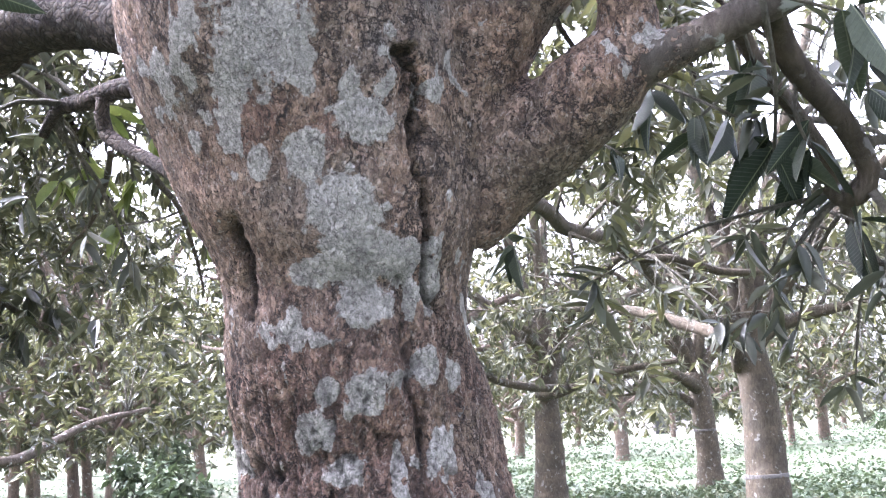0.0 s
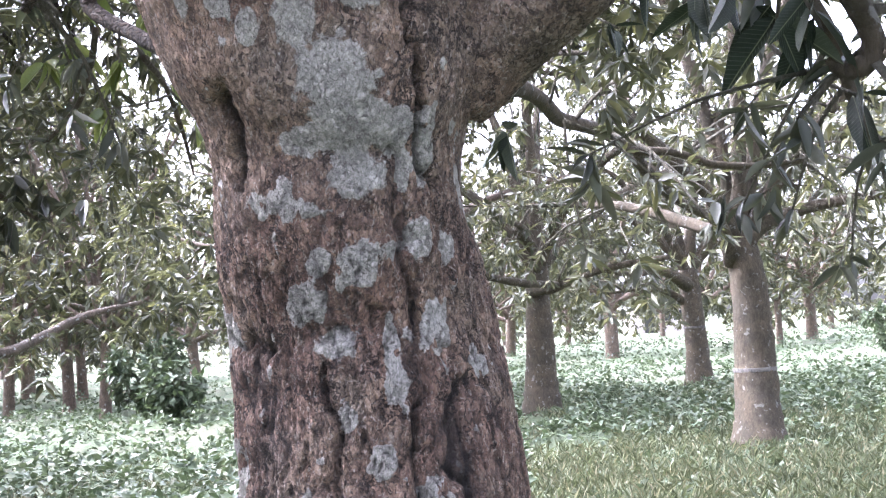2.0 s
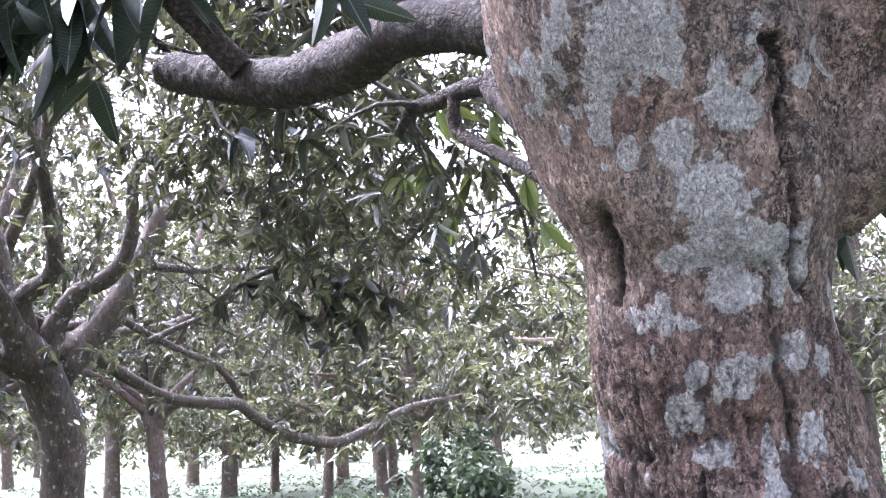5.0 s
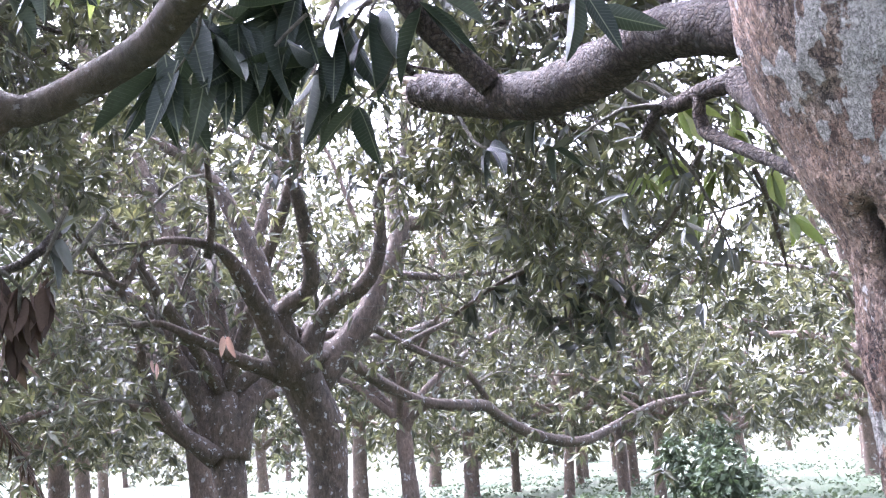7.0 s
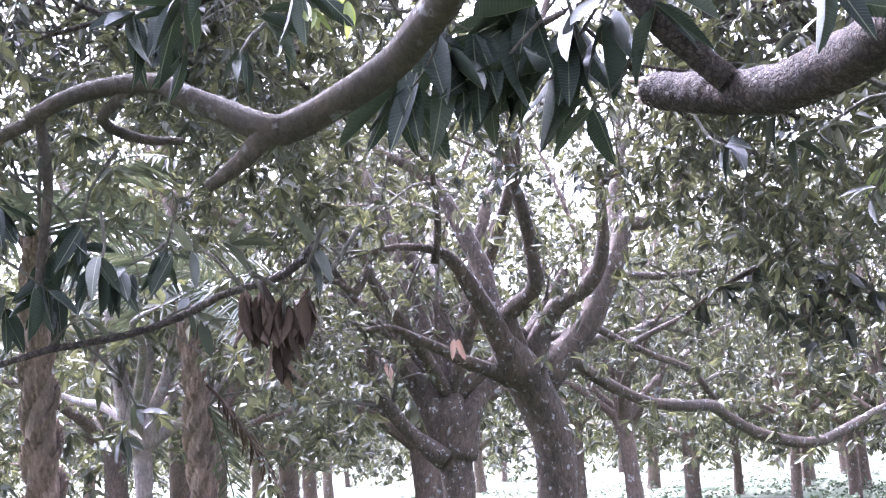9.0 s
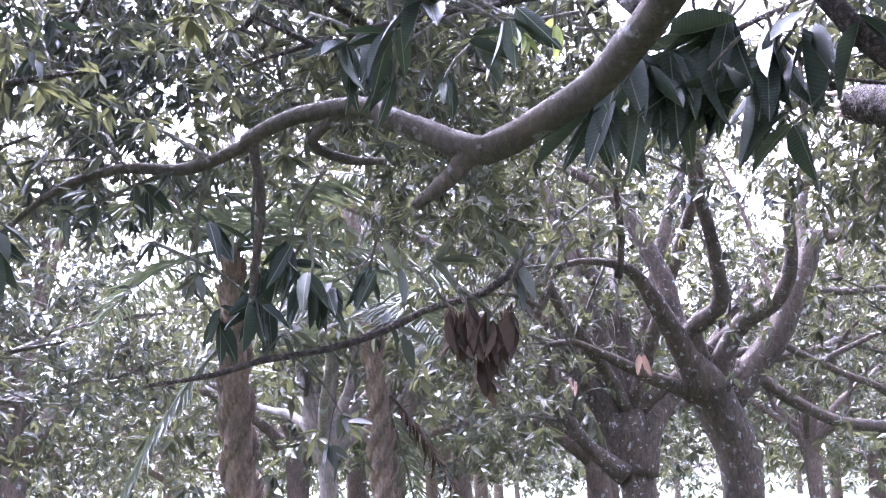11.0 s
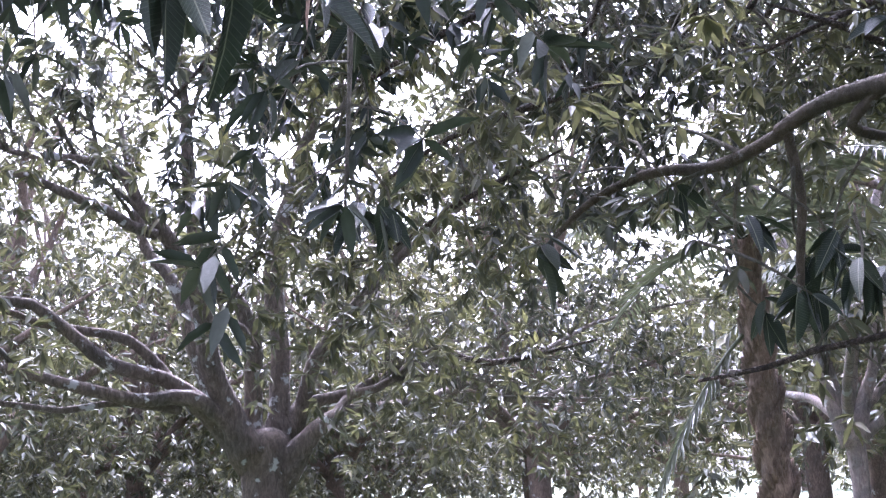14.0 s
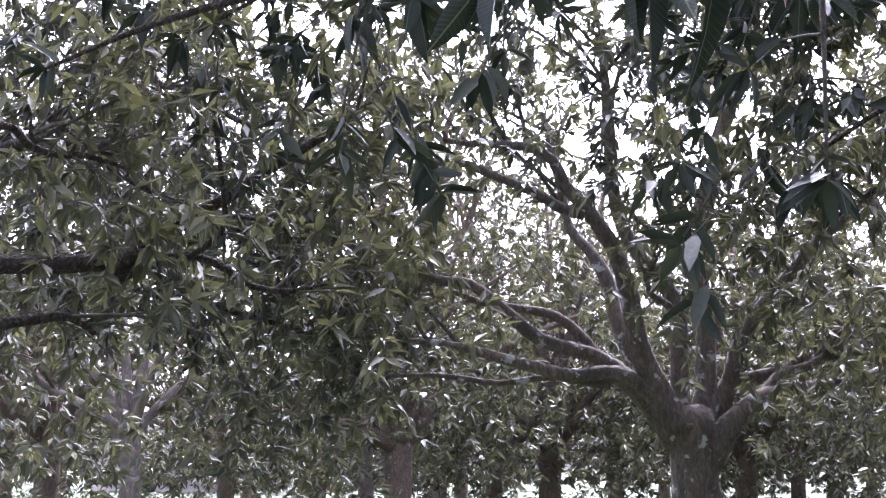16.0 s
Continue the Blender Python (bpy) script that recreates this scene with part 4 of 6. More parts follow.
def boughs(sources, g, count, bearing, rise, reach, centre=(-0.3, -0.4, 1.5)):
    """Thin boughs that leave the given limbs and arch outwards and down to a shell round the camera, missing the sky
    gaps seen from it.
    """
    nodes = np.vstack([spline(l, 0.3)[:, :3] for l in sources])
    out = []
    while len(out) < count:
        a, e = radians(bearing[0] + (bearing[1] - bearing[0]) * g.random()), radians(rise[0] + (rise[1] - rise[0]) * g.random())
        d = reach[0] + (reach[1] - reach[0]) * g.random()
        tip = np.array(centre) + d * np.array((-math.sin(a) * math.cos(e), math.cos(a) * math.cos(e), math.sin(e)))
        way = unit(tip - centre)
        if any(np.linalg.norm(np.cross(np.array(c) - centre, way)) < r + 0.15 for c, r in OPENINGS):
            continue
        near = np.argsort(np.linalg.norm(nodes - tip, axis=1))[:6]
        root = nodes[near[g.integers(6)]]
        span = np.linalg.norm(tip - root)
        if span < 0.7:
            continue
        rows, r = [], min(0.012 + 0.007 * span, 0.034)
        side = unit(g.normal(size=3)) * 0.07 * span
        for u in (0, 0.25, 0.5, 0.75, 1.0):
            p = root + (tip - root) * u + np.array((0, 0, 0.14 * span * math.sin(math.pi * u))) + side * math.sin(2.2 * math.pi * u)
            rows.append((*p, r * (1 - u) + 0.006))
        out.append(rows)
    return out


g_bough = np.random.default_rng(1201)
# bearings and rises are counted from the camera point
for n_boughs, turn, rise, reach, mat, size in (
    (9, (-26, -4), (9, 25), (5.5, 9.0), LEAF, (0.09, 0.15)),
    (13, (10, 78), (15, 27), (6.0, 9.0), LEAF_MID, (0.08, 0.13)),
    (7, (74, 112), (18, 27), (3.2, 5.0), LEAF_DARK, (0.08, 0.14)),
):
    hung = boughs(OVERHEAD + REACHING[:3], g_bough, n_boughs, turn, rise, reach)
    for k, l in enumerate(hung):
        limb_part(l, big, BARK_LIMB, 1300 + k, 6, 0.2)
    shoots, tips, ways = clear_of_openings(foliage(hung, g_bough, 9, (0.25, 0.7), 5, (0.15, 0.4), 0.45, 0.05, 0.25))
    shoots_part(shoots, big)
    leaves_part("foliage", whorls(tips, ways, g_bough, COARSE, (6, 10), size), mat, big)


def leaf_meshes(mat):
    """A few leaf blades, flat, bent and curled, that the single leaves share."""
    out = []
    for droop, fold, width in ((0.12, 0.25, 0.29), (0.28, 0.4, 0.31), (0.45, 0.3, 0.27), (0.2, 0.6, 0.34)):
        v, q, t = blade(6, droop, fold, width)
        v[:, 2] += 0.012 * np.sin(v[:, 0] * 19.0) * np.sign(v[:, 1])
        out.append(mesh_of("leaf", v, [q, t], mat))
    return out


def sprays(rows, gen, mat, hang, label=""):
    """Leafy shoots that hang near, each leaf by itself: rows of tip, leaves, least and greatest length."""
    blades = leaf_meshes(mat)
    for p, n, lo, hi in rows:
        p = np.array(p)
        top = p + (0.2 * gen.normal(), 0.2 * gen.normal(), 0.14 + 0.14 * gen.random())
        twig = [(*top, 0.008), (*((p + top) / 2 + 0.03 * gen.normal(size=3)), 0.006), (*p, 0.004)]
        shoot = part("leafy_shoot", mesh_of("leafy_shoot", *gather([tube(twig, 6, 0.1, 0.0)]), TWIG), big, label)
        way = unit(p - top)
        for k in range(n):
            d = unit(gen.normal(size=3))
            d = unit(0.75 * unit(d - way * np.dot(d, way)) + way * (0.3 + 0.5 * gen.random()) + np.array((0, 0, -1.0)) * hang * (0.4 + 1.2 * gen.random()))
            side = unit(np.cross(unit(np.array((0, 0, 1.0)) + gen.normal(size=3) * 0.5), d))
            s = lo + (hi - lo) * gen.random()
            m = Matrix([[d[i] * s, side[i] * s, np.cross(d, side)[i] * s, p[i] - way[i] * gen.random() ** 2 * hi * 0.4] for i in range(3)] + [[0, 0, 0, 1]])
            leaf = part("leaf", blades[gen.integers(len(blades))], shoot)
            leaf.matrix_basis = m


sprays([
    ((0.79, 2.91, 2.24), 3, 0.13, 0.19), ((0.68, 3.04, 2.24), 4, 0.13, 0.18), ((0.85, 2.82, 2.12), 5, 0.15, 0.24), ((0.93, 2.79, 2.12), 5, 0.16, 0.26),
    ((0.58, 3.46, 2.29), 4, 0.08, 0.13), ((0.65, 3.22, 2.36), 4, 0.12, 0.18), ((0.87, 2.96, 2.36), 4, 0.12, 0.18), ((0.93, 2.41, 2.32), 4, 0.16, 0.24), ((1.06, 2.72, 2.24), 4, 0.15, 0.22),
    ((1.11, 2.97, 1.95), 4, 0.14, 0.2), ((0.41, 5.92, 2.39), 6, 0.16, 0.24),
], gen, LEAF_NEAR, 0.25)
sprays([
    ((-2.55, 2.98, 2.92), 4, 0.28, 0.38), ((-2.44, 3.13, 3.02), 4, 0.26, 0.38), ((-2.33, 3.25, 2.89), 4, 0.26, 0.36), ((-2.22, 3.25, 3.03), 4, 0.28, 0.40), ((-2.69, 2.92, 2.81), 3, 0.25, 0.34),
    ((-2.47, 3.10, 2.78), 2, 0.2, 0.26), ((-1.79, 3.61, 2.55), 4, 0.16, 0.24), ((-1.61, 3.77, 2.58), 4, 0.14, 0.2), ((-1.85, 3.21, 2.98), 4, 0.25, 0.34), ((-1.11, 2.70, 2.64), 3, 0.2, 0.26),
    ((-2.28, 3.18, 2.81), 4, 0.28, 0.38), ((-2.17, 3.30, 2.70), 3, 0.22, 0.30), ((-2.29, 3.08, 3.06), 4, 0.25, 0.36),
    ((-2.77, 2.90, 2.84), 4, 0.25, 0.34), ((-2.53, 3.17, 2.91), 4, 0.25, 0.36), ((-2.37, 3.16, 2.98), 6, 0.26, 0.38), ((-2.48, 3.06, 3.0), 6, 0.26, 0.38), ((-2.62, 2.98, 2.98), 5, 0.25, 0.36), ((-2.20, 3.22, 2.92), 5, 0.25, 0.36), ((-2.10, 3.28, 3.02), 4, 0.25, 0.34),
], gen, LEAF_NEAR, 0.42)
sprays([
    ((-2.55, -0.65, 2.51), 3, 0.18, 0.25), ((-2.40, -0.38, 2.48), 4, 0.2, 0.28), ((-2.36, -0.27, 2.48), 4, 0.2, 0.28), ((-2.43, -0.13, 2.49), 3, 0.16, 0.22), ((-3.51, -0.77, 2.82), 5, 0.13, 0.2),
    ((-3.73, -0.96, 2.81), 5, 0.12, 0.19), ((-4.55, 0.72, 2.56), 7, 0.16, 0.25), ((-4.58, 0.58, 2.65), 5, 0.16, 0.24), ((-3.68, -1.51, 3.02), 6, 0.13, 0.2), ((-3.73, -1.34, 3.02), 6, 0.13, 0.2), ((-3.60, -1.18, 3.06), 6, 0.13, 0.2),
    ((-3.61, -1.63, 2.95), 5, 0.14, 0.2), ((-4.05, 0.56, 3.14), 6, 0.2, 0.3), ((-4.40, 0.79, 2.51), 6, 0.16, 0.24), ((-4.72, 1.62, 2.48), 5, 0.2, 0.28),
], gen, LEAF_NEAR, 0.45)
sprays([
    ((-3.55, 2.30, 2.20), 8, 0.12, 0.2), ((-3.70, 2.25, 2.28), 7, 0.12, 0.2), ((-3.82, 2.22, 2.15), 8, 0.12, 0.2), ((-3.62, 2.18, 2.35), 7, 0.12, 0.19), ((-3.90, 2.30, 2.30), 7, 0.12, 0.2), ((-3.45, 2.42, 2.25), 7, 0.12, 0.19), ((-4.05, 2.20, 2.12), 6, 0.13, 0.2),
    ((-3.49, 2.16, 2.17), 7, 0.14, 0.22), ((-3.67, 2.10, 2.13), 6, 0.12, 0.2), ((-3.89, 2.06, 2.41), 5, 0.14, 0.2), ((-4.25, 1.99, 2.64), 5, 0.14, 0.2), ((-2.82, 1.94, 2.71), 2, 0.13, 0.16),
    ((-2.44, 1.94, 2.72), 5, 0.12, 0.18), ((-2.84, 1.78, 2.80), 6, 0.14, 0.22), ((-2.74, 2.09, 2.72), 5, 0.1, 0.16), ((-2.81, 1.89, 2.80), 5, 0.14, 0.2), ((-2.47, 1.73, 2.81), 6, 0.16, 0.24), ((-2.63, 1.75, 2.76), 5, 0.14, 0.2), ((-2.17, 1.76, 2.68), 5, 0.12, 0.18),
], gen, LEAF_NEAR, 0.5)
sprays([
    ((-1.29, 4.62, 2.85), 7, 0.12, 0.2), ((-1.41, 4.84, 2.70), 7, 0.12, 0.2), ((-1.25, 4.90, 2.61), 6, 0.12, 0.2), ((-0.98, 4.76, 2.54), 6, 0.12, 0.18), ((-1.09, 4.79, 2.77), 7, 0.12, 0.2), ((-1.39, 5.11, 2.48), 6, 0.12, 0.2), ((-0.91, 4.80, 2.35), 6, 0.1, 0.18), ((-1.60, 5.02, 2.68), 6, 0.12, 0.18), ((-1.17, 5.17, 2.96), 6, 0.12, 0.2),
], gen, LEAF_YOUNG, 0.5, "yellow-green young leaves")
sprays([
    ((-2.35, 6.15, 2.26), 14, 0.13, 0.21), ((-2.49, 6.12, 2.18), 13, 0.13, 0.21), ((-2.24, 6.20, 2.14), 13, 0.12, 0.2), ((-2.62, 6.06, 2.28), 13, 0.13, 0.2), ((-2.77, 5.99, 2.36), 12, 0.12, 0.2), ((-2.92, 5.93, 2.28), 11, 0.12, 0.2), ((-2.14, 6.20, 2.33), 13, 0.13, 0.2), ((-2.35, 6.18, 2.02), 9, 0.13, 0.2), ((-2.47, 6.19, 2.46), 12, 0.12, 0.19), ((-2.66, 6.10, 2.46), 12, 0.12, 0.19),
    ((-2.02, 6.24, 2.24), 10, 0.12, 0.19), ((-2.30, 6.20, 2.40), 12, 0.12, 0.19),
], gen, LEAF_MID, 0.16)
sprays([((-2.17, 1.79, 2.64), 4, 0.08, 0.13), ((-2.10, 1.84, 2.65), 3, 0.07, 0.1)], gen, LEAF_YOUNG, 0.8, label="pale yellow young leaves")
sprays([((-2.78, 2.16, 2.00), 9, 0.11, 0.18), ((-2.74, 2.19, 1.98), 11, 0.11, 0.19), ((-2.71, 2.22, 1.97), 11, 0.11, 0.19), ((-2.67, 2.26, 1.98), 9, 0.11, 0.18), ((-2.73, 2.22, 1.86), 10, 0.10, 0.16)], gen, LEAF_DEAD, 2.6, "withered brown leaves hanging in a bunch")
sprays([((-4.50, 5.77, 2.24), 2, 0.1, 0.15), ((-4.99, 5.68, 2.11), 2, 0.09, 0.12), ((-2.43, -0.12, 2.49), 1, 0.1, 0.12)], gen, LEAF_PINK, 3.0, "withered pinkish-brown leaves")
at_home(big)


# ---- named neighbours ----
def built_tree(label, trunk, limbs, seed, per_limb, length, sub, sub_length, leaf, count, template=MEDIUM, bark=BARK_FAR, start=0.3, crown=(0, 0), size=1.0):
    """A tree with the limbs given, and with others that fan out above them."""
    g = np.random.default_rng(seed)
    tree = thing("mango_tree", label, "tree", (trunk[0][0], trunk[0][1], 0), "orchard trees")
    trunk = [(trunk[0][0], trunk[0][1], -0.15, trunk[0][3] * 1.2)] + [p for p in trunk if p[2] > 0.05]
    fork = tuple(1.6 * a - 0.6 * c for a, c in zip(trunk[-1][:3], trunk[-2][:3]))
    limb_part(trunk + [(*fork, trunk[-1][3] * 0.5)], tree, bark, seed, 18, 0.06, 0.10, "trunk")
    limbs = [[(*l[0][:2], l[0][2] - 0.06, l[0][3] * (1.3 if l[0][3] > 0.055 else 1.0))] + l[1:] for l in limbs]
    limbs = limbs + crown_limbs(trunk[-1][:3], trunk[-1][3], g, *crown, size)
    for k, l in enumerate(limbs):
        limb_part(l, tree, bark, seed + 1 + k, 9, 0.12, 0.12)
    sh, tp, wy = above(*foliage(limbs, g, per_limb, length, sub, sub_length, start), 1.75)
    shoots_part(sh, tree)
    leaves_part("foliage", whorls(tp, wy, g, template, count, leaf), LEAF, tree)
    at_home(tree)
    return tree


built_tree("mango tree with twisted dark limbs and low sweeping branch", [(-4.84, 7.45, 0.68, 0.159), (-4.82, 7.45, 1.17, 0.151), (-4.81, 7.42, 1.60, 0.157), (-4.87, 7.33, 1.89, 0.157), (-4.91, 7.24, 2.09, 0.164), (-4.91, 7.18, 2.24, 0.149)], [
    [(-4.85, 7.11, 2.14, 0.129), (-4.91, 6.92, 2.36, 0.097), (-4.92, 6.75, 2.55, 0.081), (-4.94, 6.56, 2.76, 0.062), (-4.97, 6.37, 2.92, 0.043), (-5.04, 6.17, 2.96, 0.029), (-5.11, 5.97, 2.95, 0.024), (-5.19, 5.78, 2.90, 0.017)],
    [(-4.97, 7.13, 2.32, 0.107), (-5.09, 7.12, 2.61, 0.086), (-5.17, 7.12, 2.95, 0.075), (-5.29, 7.09, 3.21, 0.071), (-5.40, 7.06, 3.45, 0.064), (-5.52, 7.03, 3.65, 0.052), (-5.72, 6.94, 3.83, 0.045), (-5.94, 6.83, 3.97, 0.029)],
    [(-4.90, 7.06, 2.35, 0.091), (-4.87, 6.98, 2.53, 0.076), (-4.71, 6.99, 2.62, 0.068), (-4.60, 6.96, 2.73, 0.063), (-4.57, 6.87, 2.96, 0.055), (-4.54, 6.76, 3.17, 0.051), (-4.53, 6.64, 3.38, 0.043), (-4.51, 6.53, 3.55, 0.036), (-4.49, 6.42, 3.71, 0.022)],
    [(-4.86, 7.22, 2.19, 0.100), (-4.73, 7.23, 2.41, 0.077), (-4.60, 7.25, 2.58, 0.072), (-4.39, 7.31, 2.69, 0.065), (-4.26, 7.31, 2.84, 0.057), (-4.19, 7.27, 3.04, 0.049), (-4.15, 7.20, 3.28, 0.045), (-4.07, 7.16, 3.45, 0.038), (-3.90, 7.18, 3.52, 0.026), (-3.75, 7.17, 3.70, 0.014)],
    [(-4.97, 7.51, 2.12, 0.135), (-4.77, 7.68, 2.30, 0.120), (-4.61, 7.81, 2.56, 0.104), (-4.51, 7.90, 2.83, 0.097), (-4.42, 7.98, 3.07, 0.082), (-4.38, 8.04, 3.28, 0.074), (-4.27, 8.16, 3.28, 0.058), (-4.11, 8.28, 3.43, 0.050), (-4.00, 8.35, 3.61, 0.042), (-3.89, 8.42, 3.84, 0.025)],
    [(-4.48, 8.18, 3.24, 0.063), (-4.59, 8.26, 3.51, 0.055), (-4.60, 8.39, 3.73, 0.048), (-4.55, 8.51, 4.08, 0.035)],
    [(-5.01, 6.28, 2.92, 0.032), (-4.91, 6.20, 3.10, 0.028), (-4.83, 6.06, 3.34, 0.024), (-4.75, 5.93, 3.54, 0.017)],
    [(-4.89, 7.19, 2.24, 0.050), (-4.80, 7.68, 2.23, 0.048), (-4.79, 8.12, 2.09, 0.051), (-4.62, 8.64, 1.89, 0.048), (-4.44, 9.13, 1.84, 0.051), (-4.40, 9.55, 1.84, 0.052), (-4.43, 9.95, 1.74, 0.050), (-4.27, 10.41, 1.56, 0.056), (-3.97, 10.91, 1.48, 0.053), (-3.73, 11.37, 1.63, 0.046), (-3.46, 11.83, 1.81, 0.037), (-3.03, 12.31, 1.92, 0.024)],
    [(-4.88, 7.05, 2.49, 0.036), (-4.91, 7.45, 2.38, 0.034), (-4.92, 7.84, 2.43, 0.035), (-4.86, 8.25, 2.51, 0.033), (-4.81, 8.68, 2.41, 0.034), (-4.71, 9.12, 2.29, 0.031), (-4.59, 9.56, 2.17, 0.033), (-4.56, 9.96, 1.92, 0.030)],
    [(-4.94, 7.06, 2.13, 0.065), (-4.99, 6.91, 2.12, 0.060), (-5.09, 6.71, 2.19, 0.052), (-5.16, 6.54, 2.27, 0.044), (-5.25, 6.33, 2.36, 0.032), (-5.33, 6.14, 2.43, 0.025), (-5.42, 5.94, 2.39, 0.018)],
    [(-4.42, 7.90, 2.33, 0.028), (-4.26, 8.08, 2.38, 0.024), (-4.05, 8.28, 2.51, 0.021), (-3.87, 8.44, 2.68, 0.016)],
    [(-5.19, 5.78, 2.90, 0.021), (-5.23, 5.67, 2.62, 0.027), (-5.25, 5.51, 2.68, 0.020), (-5.35, 5.29, 2.69, 0.016), (-5.39, 5.12, 2.66, 0.013)],
    [(-5.23, 5.67, 2.62, 0.023), (-5.35, 5.42, 2.91, 0.021), (-5.42, 5.23, 3.05, 0.017), (-5.41, 5.12, 3.15, 0.013)],
    [(-2.67, 6.24, 2.98, 0.028), (-2.48, 6.17, 2.60, 0.023), (-2.40, 6.13, 2.30, 0.018), (-2.35, 6.07, 2.04, 0.012)],
    [(-2.48, 6.17, 2.60, 0.018), (-2.76, 5.99, 2.40, 0.015), (-2.98, 5.81, 2.22, 0.010)],
    [(-2.46, 6.19, 2.51, 0.018), (-2.23, 6.19, 2.28, 0.015), (-2.02, 6.16, 2.13, 0.010)],
    [(-1.12, 4.09, 2.61, 0.013), (-1.31, 4.69, 2.58, 0.013), (-1.49, 5.08, 2.49, 0.011), (-1.69, 5.26, 2.37, 0.007)],
    [(-0.88, 3.76, 2.42, 0.011), (-0.95, 4.38, 2.40, 0.010), (-0.98, 4.80, 2.30, 0.009), (-0.99, 5.03, 2.16, 0.005)],
], 301, 6, (0.4, 0.9), 6, (0.2, 0.5), (0.06, 0.10), (7, 11), COARSE, BARK_DARK, 0.88)
built_tree("mango tree with short stout forked trunk", [(-6.62, 8.71, 0.15, 0.176), (-6.64, 8.78, 1.05, 0.155), (-6.66, 8.78, 1.57, 0.160), (-6.67, 8.76, 1.85, 0.198), (-6.66, 8.75, 2.06, 0.128)], [
    [(-6.69, 8.75, 1.57, 0.118), (-6.78, 8.68, 1.91, 0.139), (-6.89, 8.58, 2.19, 0.118), (-6.96, 8.43, 2.43, 0.080), (-6.96, 8.27, 2.73, 0.047)],
    [(-6.69, 8.64, 1.57, 0.090), (-6.84, 8.41, 1.71, 0.074), (-6.95, 8.20, 1.98, 0.063), (-6.98, 8.04, 2.21, 0.052), (-6.95, 7.92, 2.53, 0.036)],
    [(-6.65, 8.78, 1.57, 0.123), (-6.68, 8.80, 1.99, 0.134), (-6.74, 8.85, 2.42, 0.108), (-6.84, 8.80, 3.08, 0.093), (-7.11, 8.61, 3.66, 0.072), (-7.32, 8.39, 4.34, 0.050)],
    [(-6.62, 8.80, 1.56, 0.123), (-6.54, 8.85, 1.90, 0.134), (-6.44, 9.06, 2.19, 0.097), (-6.20, 9.41, 2.61, 0.072), (-5.88, 9.73, 3.27, 0.056)],
], 331, 10, (0.6, 1.5), 6, (0.3, 0.7), (0.085, 0.14), (9, 13), COARSE, BARK_DARK, 0.5, crown=(2, 7), size=1.1)
